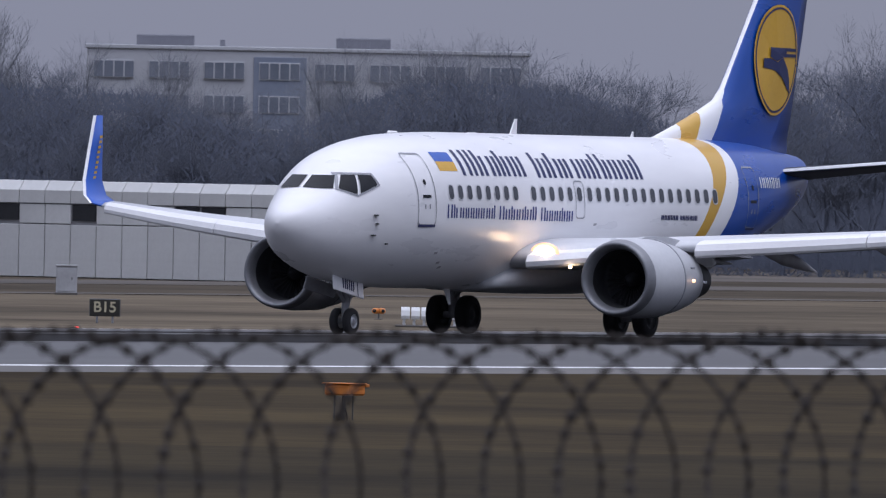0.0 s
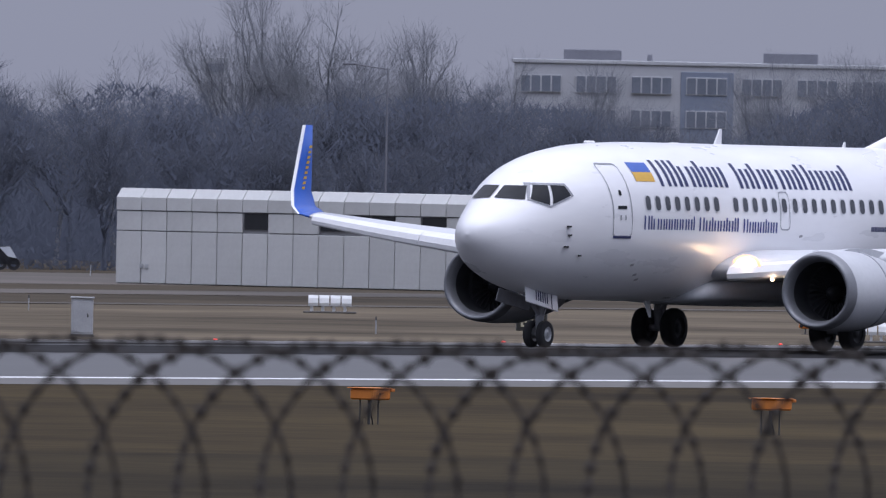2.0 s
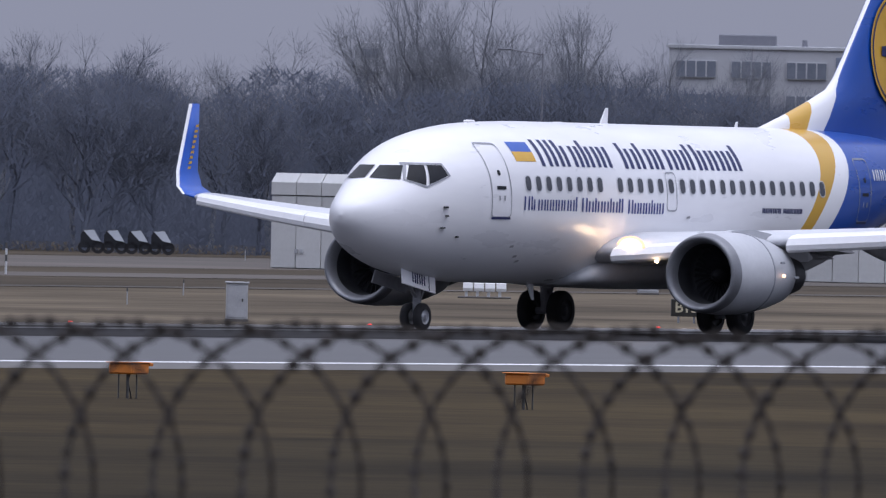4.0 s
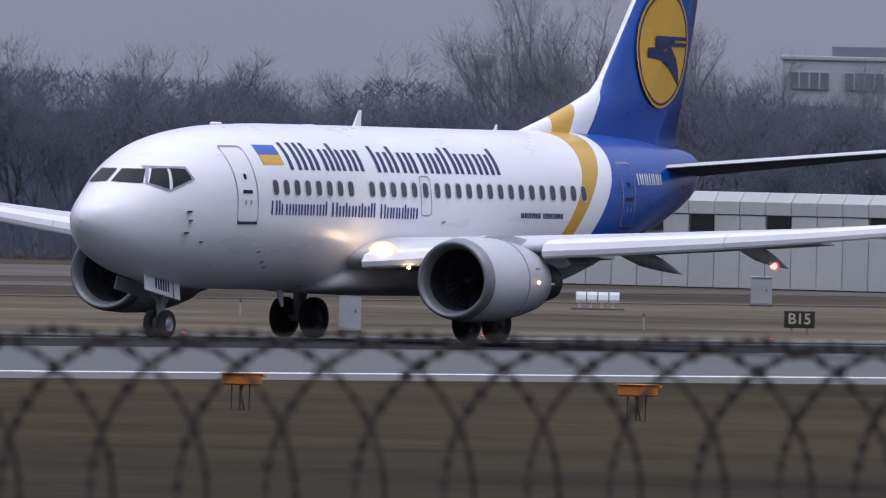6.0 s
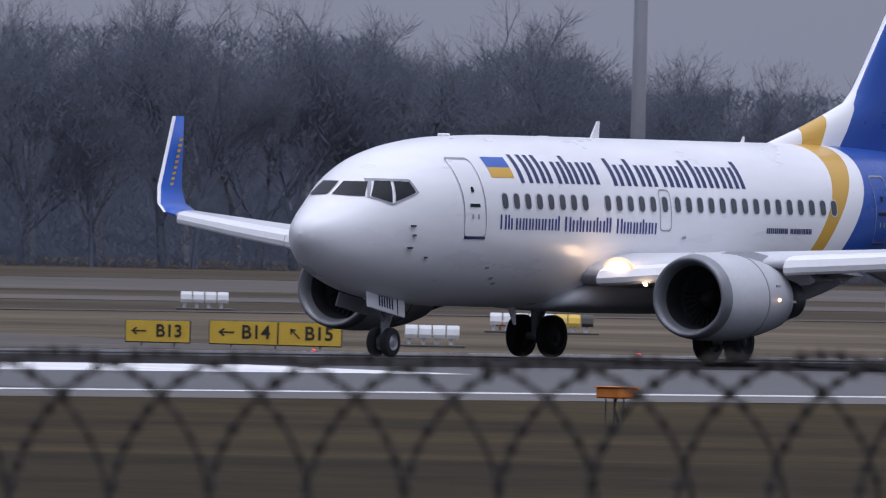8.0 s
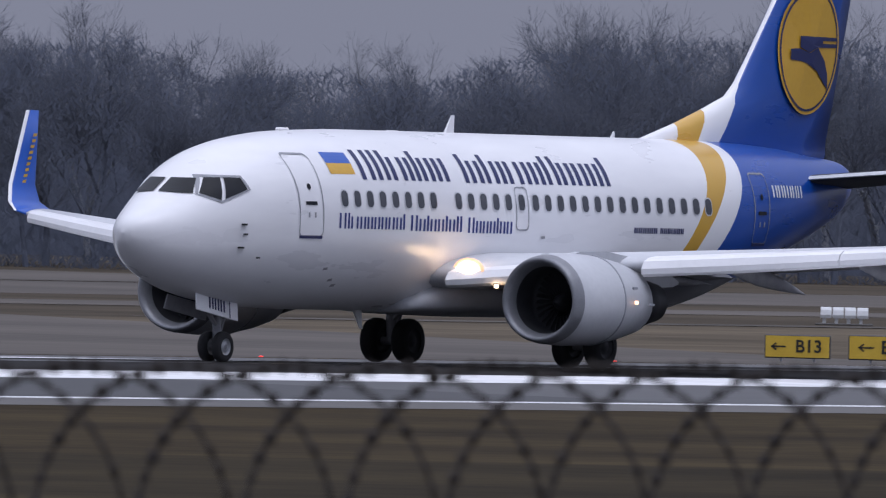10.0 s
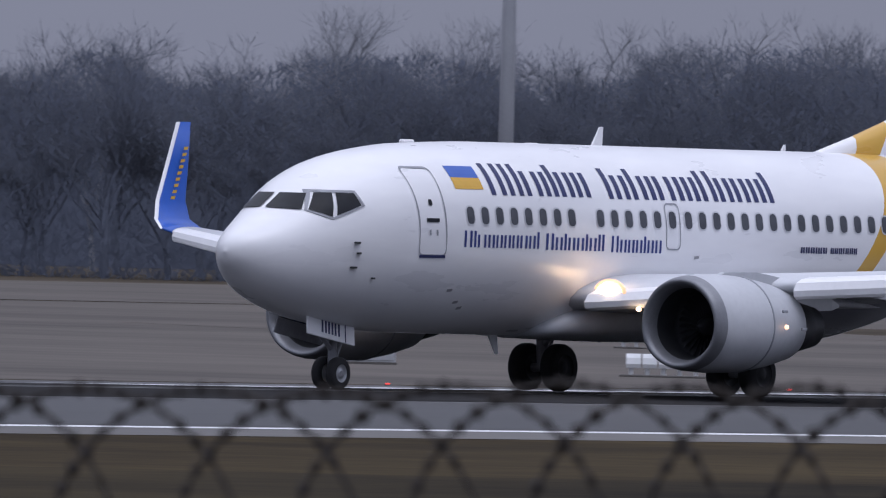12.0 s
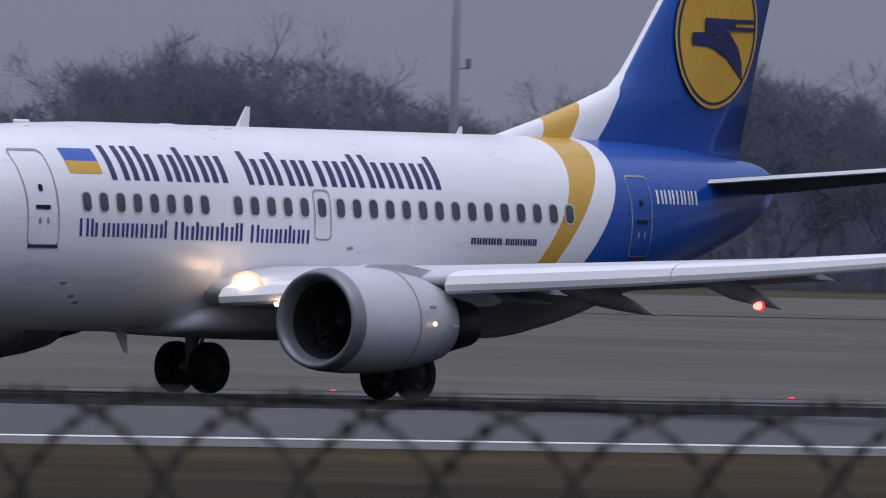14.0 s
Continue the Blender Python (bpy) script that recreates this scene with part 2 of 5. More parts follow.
for m_wood in (M_TWIG, M_HAZETWIG, M_BRUSH):
    # translucency added to even out light and shade over the sprays
    wn_, wl_n = m_wood.node_tree.nodes, m_wood.node_tree.links
    b_ = wn_["Principled BSDF"]
    tr_, mx_ = wn_.new("ShaderNodeBsdfTranslucent"), wn_.new("ShaderNodeMixShader")
    mx_.inputs[0].default_value = 0.45
    wl_n.new(b_.inputs["Base Color"].links[0].from_socket, tr_.inputs["Color"])
    wl_n.new(b_.outputs[0], mx_.inputs[1])
    wl_n.new(tr_.outputs[0], mx_.inputs[2])
    wl_n.new(mx_.outputs[0], wn_["Material Output"].inputs["Surface"])
# far walls, panes and frames: haze put in as bluish, low-contrast tones
M_RENDERWALL = surface("haze_tinted_wall", (0.38, 0.39, 0.425), (0.45, 0.46, 0.495), 0.15, 0.85)
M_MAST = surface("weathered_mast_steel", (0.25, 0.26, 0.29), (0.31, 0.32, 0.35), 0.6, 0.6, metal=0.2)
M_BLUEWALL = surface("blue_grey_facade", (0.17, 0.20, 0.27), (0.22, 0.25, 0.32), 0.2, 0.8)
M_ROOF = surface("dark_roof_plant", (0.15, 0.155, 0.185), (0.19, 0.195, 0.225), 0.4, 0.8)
M_PANE = surface("haze_lifted_pane", (0.13, 0.15, 0.19), (0.20, 0.22, 0.27), 0.4, 0.2)
M_FRAMEWHITE = surface("haze_dulled_frame", (0.42, 0.43, 0.46), (0.49, 0.50, 0.53), 1, 0.6)
M_GALV = surface("galvanised_steel", (0.26, 0.27, 0.30), (0.36, 0.37, 0.40), 1.5, 0.5, metal=0.5)
M_WIRE = surface("weathered_razor_wire", (0.014, 0.011, 0.010), (0.034, 0.026, 0.022), 8, 0.75)
M_CARDARK = surface("dark_vehicle_paint", (0.012, 0.013, 0.018), (0.02, 0.022, 0.028), 1, 0.3)
M_CARGLASS = surface("slanted_pale_glass", (0.46, 0.49, 0.54), (0.56, 0.59, 0.64), 1, 0.2)
M_SCREEN = surface("dark_screen_and_tail_shade", (0.035, 0.038, 0.05), (0.06, 0.064, 0.08), 0.4, 0.7)

# ---- mesh helpers ----


def mesh_of(name, verts, faces, mats, smooth=False, idx=None):
    me = bpy.data.meshes.new(name)
    me.from_pydata([tuple(v) for v in verts], [], [tuple(f) for f in faces])
    for m in (mats if isinstance(mats, (list, tuple)) else [mats]):
        me.materials.append(m)
    if smooth:
        me.polygons.foreach_set("use_smooth", [True] * len(me.polygons))
    if idx:
        me.polygons.foreach_set("material_index", idx)
    me.update()
    return me


def part(name, geo, material, parent, label="", smooth=False):
    """geo: (verts, faces), in the parent's space, as one mesh object under a thing or part."""
    ob = new(name, geo if isinstance(geo, bpy.types.Mesh) else mesh_of(name, geo[0], geo[1], material, smooth))
    ob.parent = parent
    return tagged(ob, label)


def thing(name, label, category, m=None, group="", kind=""):
    ob = tagged(new(name), label, category, group, kind)
    if m is not None:
        ob.matrix_world = m
    return ob


def solid(name, geo, material, label, category, kind="", group="", smooth=False, m=None):
    ob = new(name, mesh_of(name, geo[0], geo[1], material, smooth))
    if m is not None:
        ob.matrix_world = m
    return tagged(ob, label, category, group, kind)


def join(*geos):
    V, F = [], []
    for v, f in geos:
        o = len(V)
        V += [tuple(p) for p in v]
        F += [tuple(i + o for i in q) for q in f]
    return V, F


def box(x0, x1, y0, y1, z0, z1, b=0.0):
    """A box with its twelve edges cut back by b."""
    if b <= 0:
        v = [(x, y, z) for z in (z0, z1) for y in (y0, y1) for x in (x0, x1)]
        return v, [(0, 2, 3, 1), (4, 5, 7, 6), (0, 1, 5, 4), (2, 6, 7, 3), (0, 4, 6, 2), (1, 3, 7, 5)]
    bm = bmesh.new()
    bmesh.ops.create_cube(bm, size=1)
    for q in bm.verts:
        q.co = Vector(((x0 + x1) / 2 + q.co.x * (x1 - x0), (y0 + y1) / 2 + q.co.y * (y1 - y0), (z0 + z1) / 2 + q.co.z * (z1 - z0)))
    bmesh.ops.bevel(bm, geom=bm.edges[:], offset=b, segments=1, affect="EDGES")
    bm.verts.index_update()
    out = [tuple(q.co) for q in bm.verts], [tuple(q.index for q in f.verts) for f in bm.faces]
    bm.free()
    return out


def turned(geo, m):
    return [tuple(m @ Vector(p)) for p in geo[0]], geo[1]


def loft(rings, caps=True, close=True):
    """Skin over rings of equally many points."""
    n = len(rings[0])
    V = [tuple(p) for r in rings for p in r]
    F = []
    for i in range(len(rings) - 1):
        for j in range(n if close else n - 1):
            k = (j + 1) % n
            F.append((i * n + j, i * n + k, (i + 1) * n + k, (i + 1) * n + j))
    if caps and close:
        F.append(tuple(range(n - 1, -1, -1)))
        F.append(tuple((len(rings) - 1) * n + j for j in range(n)))
    return V, F


def tube(a, b, ra, rb=None, n=10):
    a, b = Vector(a), Vector(b)
    rb = ra if rb is None else rb
    q = (b - a).to_track_quat("Z", "Y")
    rings = [[c + q @ Vector((r * math.cos(2 * math.pi * k / n), r * math.sin(2 * math.pi * k / n), 0)) for k in range(n)] for c, r in ((a, ra), (b, rb))]
    return loft(rings)


def revolve_x(profile, n=40, squash=1.0, centre=(0, 0, 0)):
    """Profile of (x, r) turned about the x axis; squash flattens the lower half."""
    rings = []
    for x, r in profile:
        ring = []
        for k in range(n):
            a = 2 * math.pi * k / n
            y, z = r * math.cos(a), r * math.sin(a)
            if z < 0:
                z *= squash
            ring.append((centre[0] + x, centre[1] + y, centre[2] + z))
        rings.append(ring)
    return loft(rings, caps=False)


def smooth_table(table, xs):
    """Values between the rows of a table, without overshoot."""
    t = np.array(table, float)
    x, y = t[:, 0], t[:, 1:]
    d = (y[1:] - y[:-1]) / (x[1:] - x[:-1])[:, None]
    s = np.zeros_like(y)
    s[1:-1] = np.where(d[1:] * d[:-1] > 0, 2 * d[1:] * d[:-1] / (d[1:] + d[:-1] + 1e-12), 0)
    s[0], s[-1] = d[0], d[-1]
    out = []
    for v in np.atleast_1d(xs):
        i = int(min(max(np.searchsorted(x, v) - 1, 0), len(x) - 2))
        h = x[i + 1] - x[i]
        u = (v - x[i]) / h
        out.append((2 * u**3 - 3 * u**2 + 1) * y[i] + (u**3 - 2 * u**2 + u) * h * s[i] + (-2 * u**3 + 3 * u**2) * y[i + 1] + (u**3 - u**2) * h * s[i + 1])
    return np.array(out)


# ---- ground, runway, taxiways ----
AXIS = 317.0
FIELD = -0.45


def ground_z(y):
    """Crowned runway, flat field, and the mound towards the fence and the eye."""
    a = abs(y - AXIS)
    if a <= 30:
        return -0.0112 * a
    if a <= 36:
        return -0.336 - 0.019 * (a - 30)
    if y < 150:
        return FIELD + 2.3 * min(max((150 - y) / 115, 0), 1) ** 1.5
    return FIELD


def build_ground():
    ys = [-3000, -60, 0, 10, 25, 40, 60, 80, 100, 120, 150, 200, 250, 281, 287, 302, 317, 332, 347, 353, 420, 520, 700, 1000, 1500, 2400, 4900]
    xs = [-3000, -200, 0, 40, 100, 200, 300, 400, 500, 600, 700, 800, 900, 1000, 1200, 1600, 2400, 4900]
    V = [(x, y, ground_z(y) - (0.012 if abs(y - AXIS) < 30.5 else 0)) for y in ys for x in xs]
    n = len(xs)
    F = [(j * n + i, j * n + i + 1, (j + 1) * n + i + 1, (j + 1) * n + i) for j in range(len(ys) - 1) for i in range(n - 1)]
    solid("ground", (V, F), M_GRASS, "wide flat airfield grass in brown winter colours", "ground", "structure")


def strip(name, x0, x1, y0, y1, material, label, category, lift, kind="structure", parts=8):
    """A paved or painted strip that follows the ground."""
    ys = sorted({y0, y1, *[y for y in (287, 317, 347) if y0 < y < y1]})
    xs = [x0 + (x1 - x0) * k / parts for k in range(parts + 1)]
    V = [(x, y, ground_z(y) + lift) for y in ys for x in xs]
    n = len(xs)
    F = [(j * n + i, j * n + i + 1, (j + 1) * n + i + 1, (j + 1) * n + i) for j in range(len(ys) - 1) for i in range(n - 1)]
    return solid(name, (V, F), material, label, category, kind)


def paved(name, corners, material, label, category, lift=0.006):
    V = [(x, y, FIELD + lift) for x, y in corners]
    return solid(name, (V, [tuple(range(len(V)))]), material, label, category, "structure")


build_ground()
strip("runway", -600, 2600, 287, 347, M_ASPHALT, "grey asphalt runway with a crowned surface", "runway", 0.0)
strip("rubber_band", 150, 1500, 308.6, 315.8, M_RUBBERED, "dark tyre rubber along the runway centre", "rubber mark", 0.006)
strip("rubber_band", 150, 1500, 318.2, 327.5, M_RUBBERED, "dark tyre rubber along the runway centre", "rubber mark", 0.006)
strip("rubber_band", 150, 440, 289, 307.8, M_WORN, "broad rubber-stained stretch of the landing zone", "rubber mark", 0.004)
strip("rubber_band", 150, 440, 326.5, 340, M_WORN, "broad rubber-stained stretch of the landing zone", "rubber mark", 0.004)
strip("edge_line", -600, 2600, 287.3, 288.2, M_MARK, "continuous white runway side line", "road marking", 0.008)
strip("edge_line", 528, 2600, 345.8, 346.7, M_MARK, "continuous white runway side line", "road marking", 0.008)
strip("shoulder", -600, 2600, 283.5, 287, M_SHOULDER, "narrow pale shoulder beside the runway", "shoulder", 0.004)
strip("shoulder", -600, 2600, 347, 355, M_SHOULDER, "pale concrete shoulder beyond the runway", "shoulder", 0.004)
for x in range(160, 1500, 60):
    strip("centre_line", x, x + 30, 316.55, 317.45, M_WORNMARK, "worn rubber-stained runway centreline dash", "road marking", 0.010, parts=1)
for y0, y1 in ((302.3, 308.5), (325.5, 331.7)):
    strip("aiming_point", 428, 478, y0, y1, M_MARK, "broad white aiming point bar", "road marking", 0.008)
paved("dark_grass", [(-300, 152), (420, 152), (380, 215), (300, 280), (-300, 280)], M_DARKGRASS, "darker grass before the runway", "grass", 0.006)
# dry grass bands and taxiways beyond the runway
paved("dry_grass", [(150, 355), (1500, 355), (1500, 438), (150, 438)], M_DRYGRASS, "band of pale dry grass beyond the runway", "grass", 0.004)
paved("taxiway", [(-300, 505), (2200, 505), (2200, 552), (-300, 552)], M_CONCRETE, "grey concrete parallel taxiway", "taxiway", 0.010)
paved("taxiway", [(250, 355.5), (556, 355.5), (690, 505), (150, 505)], M_CONCRETE, "wide grey taxiway joining the runway at an angle", "taxiway", 0.012)
paved("taxiway", [(150, 554), (840, 554), (880, 640), (150, 640)], M_CONCRETE, "far grey paved apron edge", "taxiway", 0.016)
paved("brown_grass", [(556, 438), (1500, 438), (1500, 505), (690, 505)], M_BROWNGRASS, "band of brown winter grass before the taxiway", "grass", 0.005)
paved("dry_grass", [(300, 640), (840, 640), (880, 640), (840, 554), (1500, 554), (1500, 900), (300, 900)], M_BROWNGRASS, "dull brown grass up to the edge of the woods", "grass", 0.007)
paved("taxi_line", [(628, 456.2), (628.8, 455.9), (641.8, 468.3), (641, 468.7)], M_YMARK, "yellow taxiway guide line", "road marking", 0.022)
paved("service_road", [(620, 470), (1000, 470), (1000, 484), (630, 484)], M_CONCRETE, "pale service road before the taxiway", "road", 0.020)
paved("service_road", [(640, 438), (1500, 438), (1500, 441.5), (640, 441.5)], M_CONCRETE, "thin pale service road through grass", "road", 0.026)

# ---- the airliner: local x runs aft (s - 10), y to starboard, z up from the tyres ----
STATIONS = [(0.60, 2.87, 2.85, 0.02), (0.66, 3.04, 2.66, 0.20), (0.85, 3.24, 2.44, 0.42), (1.25, 3.47, 2.12, 0.72), (1.75, 3.74, 1.86, 0.98),
            (2.35, 4.11, 1.66, 1.21), (3.0, 4.51, 1.50, 1.43), (4.0, 4.87, 1.35, 1.67), (5.2, 5.10, 1.26, 1.82), (6.5, 5.23, 1.22, 1.88),
            (9, 5.30, 1.21, 1.88), (21, 5.28, 1.22, 1.88), (22.5, 5.28, 1.45, 1.86), (24.5, 5.25, 2.0, 1.70), (26.5, 5.15, 2.6, 1.36),
            (28.2, 4.98, 3.12, 0.92), (29.5, 4.86, 3.62, 0.5), (29.95, 4.72, 3.92, 0.28)]
ROUND = 2.15


def section(s):
    top, bot, w = smooth_table(STATIONS, s)[0]
    return top, bot, w, bot + (top - bot) * 0.52


def skin(s, z):
    """Half width of the fuselage at station s and height z."""
    top, bot, w, zc = section(s)
    h = top - zc if z > zc else zc - bot
    return w * max(1 - abs((z - zc) / h) ** ROUND, 0) ** (1 / ROUND)


def skin_s(l, z):
    """Station of the nose skin at lateral l and height z."""
    a, b = 0.60, 6.0
    for _ in range(40):
        m = (a + b) / 2
        if skin(m, z) > abs(l) and section(m)[0] > z > section(m)[1]:
            b = m
        else:
            a = m
    return b


def on_skin(s, z, off=0.008):
    """Point on the port skin, lifted off along the cross-section's outward normal."""
    l = skin(s, z)
    dz = 0.03
    dl = (skin(s, z + dz) - skin(s, z - dz)) / (2 * dz)
    k = 1 / math.sqrt(1 + dl * dl)
    return (s - 10, -(l + off * k), z - off * dl * k)


def decal(corners, nu=6, nv=4, off=0.008):
    """Patch on the port skin between four corners (s, z): top-left, top-right, bottom-right, bottom-left; left is towards the nose."""
    (a, b, c, d) = [Vector((p[0], p[1], 0)) for p in corners]
    V = []
    for j in range(nv + 1):
        for i in range(nu + 1):
            p = a.lerp(b, i / nu).lerp(d.lerp(c, i / nu), j / nv)
            V.append(on_skin(p.x, p.y, off))
    n = nu + 1
    return V, [(j * n + i, (j + 1) * n + i, (j + 1) * n + i + 1, j * n + i + 1) for j in range(nv) for i in range(nu)]


def rounded(s0, s1, z0, z1, r, n=4):
    pts = []
    for cx, cz, a0 in ((s1 - r, z1 - r, 0), (s0 + r, z1 - r, 90), (s0 + r, z0 + r, 180), (s1 - r, z0 + r, 270)):
        for k in range(n + 1):
            a = radians(a0 + 90 * k / n)
            pts.append((cx + r * math.cos(a), cz + r * math.sin(a)))
    return pts


def decal_disc(pts, off=0.01):
    """A filled outline on the port skin."""
    cs, cz = sum(p[0] for p in pts) / len(pts), sum(p[1] for p in pts) / len(pts)
    V = [on_skin(cs, cz, off)] + [on_skin(p[0], p[1], off) for p in pts]
    n = len(pts)
    return V, [(0, 1 + (i + 1) % n, 1 + i) for i in range(n)]


def decal_ring(pts, width, off=0.01):
    """A line along a closed outline on the port skin."""
    cs, cz = sum(p[0] for p in pts) / len(pts), sum(p[1] for p in pts) / len(pts)
    dense = []
    for i, p in enumerate(pts):
        q = pts[(i + 1) % len(pts)]
        k = max(1, int(math.hypot(q[0] - p[0], q[1] - p[1]) / 0.15))
        dense += [(p[0] + (q[0] - p[0]) * j / k, p[1] + (q[1] - p[1]) * j / k) for j in range(k)]
    V = []
    for p in dense:
        d = math.hypot(p[0] - cs, p[1] - cz)
        u = 1 - width * 1.2 / d
        V += [on_skin(p[0], p[1], off), on_skin(cs + (p[0] - cs) * u, cz + (p[1] - cz) * u, off)]
    n = len(dense)
    return V, [(2 * i, 2 * i + 1, (2 * i + 3) % (2 * n), (2 * i + 2) % (2 * n)) for i in range(n)]


def nose_pane(corners, nu=6, nv=4, off=0.022):
    """A cockpit pane whose corners are (lateral, z), port positive, laid on the nose skin."""
    a, b, c, d = [Vector((p[0], p[1], 0)) for p in corners]
    V = []
    for j in range(nv + 1):
        for i in range(nu + 1):
            p = a.lerp(b, i / nu).lerp(d.lerp(c, i / nu), j / nv)
            V.append((skin_s(p.x, p.y) - 10 - off, -(p.x + math.copysign(off * 0.7, p.x)), p.y + off * 0.5))
    n = nu + 1
    return V, [(j * n + i, (j + 1) * n + i, (j + 1) * n + i + 1, j * n + i + 1) for j in range(nv) for i in range(nu)]


def fuselage_geo():
    ss = np.unique(np.concatenate([0.60 + 1.1 * np.linspace(0, 1, 20) ** 1.8, np.linspace(1.8, 7, 30), np.linspace(7, 21, 30), np.linspace(21, 29.95, 34)]))
    rings = []
    for s in ss:
        top, bot, w, zc = section(float(s))
        ring = []
        for k in range(64):
            a = 2 * math.pi * k / 64
            c, q = math.cos(a), math.sin(a)
            y = w * math.copysign(abs(c) ** (2 / ROUND), c)
            z = zc + (top - zc if q > 0 else zc - bot) * math.copysign(abs(q) ** (2 / ROUND), q)
            ring.append((s - 10, y, z))
        rings.append(ring)
    return loft(rings)


def foil(n=12, t=0.12, droop=0.0):
    """Closed wing section, chord 1, from the trailing edge over the top to the nose and back below."""
    up, lo = [], []
    for k in range(n + 1):
        x = 0.5 * (1 - math.cos(math.pi * k / n))
        y = 5 * t * (0.2969 * math.sqrt(x) - 0.126 * x - 0.3516 * x**2 + 0.2843 * x**3 - 0.1015 * x**4)
        c = 0.02 * math.sin(math.pi * x) - droop * max(0, 0.25 - x) ** 1.2
        up.append((x, y * 1.05 + c))
        lo.append((x, -y * 0.9 + c))
    return up[::-1] + lo[1:-1]


def wing_geo(rows, side, t0=0.13, t1=0.10, n=12):
    """rows: lateral, leading edge s, z, chord, twist in degrees."""
    rings = []
    for i, (l, s, z, c, tw) in enumerate(rows):
        t = t0 + (t1 - t0) * i / (len(rows) - 1)
        ca, sa = math.cos(radians(tw)), math.sin(radians(tw))
        ring = []
        for x, q in foil(n, t):
            ring.append((s - 10 + c * (x * ca + q * sa), -side * l, z + c * (q * ca - x * sa)))
        rings.append(ring if side > 0 else ring[::-1])
    return loft(rings)


WING = [(1.2, 10.55, 2.02, 7.1, 1.0), (2.2, 10.85, 2.08, 6.75, 1.0), (3.6, 11.75, 2.22, 5.7, 1.0), (4.9, 12.75, 2.36, 4.75, 0.8),
        (7.5, 14.12, 2.55, 3.95, 0.5), (11.0, 15.95, 2.82, 2.85, 0.0), (14.55, 17.62, 3.17, 1.72, -0.5)]


def wing_at(l):
    return smooth_table(WING, l)[0]


def slat_geo(l0, l1, side):
    rings = []
    for k in range(7):
        l = l0 + (l1 - l0) * k / 6
        s, z, c, tw = wing_at(l)
        ch = 0.16 * c + 0.22
        k_ = min(0.95, 0.30 + 0.165 * c)
        ring = []
        for x, q in ((1.0, 0.16), (0.6, 0.17), (0.3, 0.13), (0.1, 0.04), (0.0, -0.14), (0.03, -0.27), (0.12, -0.33), (0.2, -0.24), (0.45, -0.02), (0.75, 0.09)):
            ring.append((s - 10 - 0.34 * k_ + x * ch, -side * l, z + 0.02 + q * k_))
        rings.append(ring if side > 0 else ring[::-1])
    return loft(rings)


def flap_geo(l0, l1, side, chord):
    rings = []
    for k in range(4):
        l = l0 + (l1 - l0) * k / 3
        s, z, c, tw = wing_at(l)
        ring = [(s - 10 + c - 0.35 * chord + x * chord, -side * l, z - 0.07 - 0.10 * x * chord + q * chord) for x, q in foil(6, 0.14)]
        rings.append(ring if side > 0 else ring[::-1])
    return loft(rings)


def fairing_geo(l, side, tip_s, tip_z, depth):
    """A flap track fairing: a slim blade below the wing, drooping to a point behind it."""
    s, z, c, tw = wing_at(l)
    x0, z0 = s - 10 + c * 0.50, z - 0.16
    rings = []
    for k in range(15):
        u = k / 14
        r = max(0.02, (u / 0.35) ** 0.6 if u < 0.35 else 1 - ((u - 0.35) / 0.65) ** 1.9)
        cx = x0 + u * (tip_s - 10 - x0)
        cz = z0 + (tip_z - z0) * u**1.5
        rings.append([(cx, -side * l + 0.12 * r * math.cos(a), cz + depth * 0.5 * r * math.sin(a)) for a in [2 * math.pi * j / 12 for j in range(12)]])
    return loft(rings if side > 0 else [q[::-1] for q in rings])


def winglet_geo(side):
    """Blended winglet: curve up from the tip, then a tall swept blade."""
    rows = [(14.50, 17.60, 3.16, 1.74, 0), (14.98, 17.80, 3.24, 1.50, 25), (15.28, 17.98, 3.45, 1.22, 55), (15.43, 18.20, 3.85, 1.02, 74), (15.58, 18.72, 4.68, 0.76, 80), (15.70, 19.22, 5.58, 0.46, 80)]
    rings = []
    for l, s, z, c, lean in rows:
        a = radians(lean)
        ring = []
        for x, q in foil(10, 0.09):
            ring.append((s - 10 + c * x, -side * (l - c * q * math.sin(a)), z + c * q * math.cos(a)))
        rings.append(ring if side > 0 else ring[::-1])
    return loft(rings)


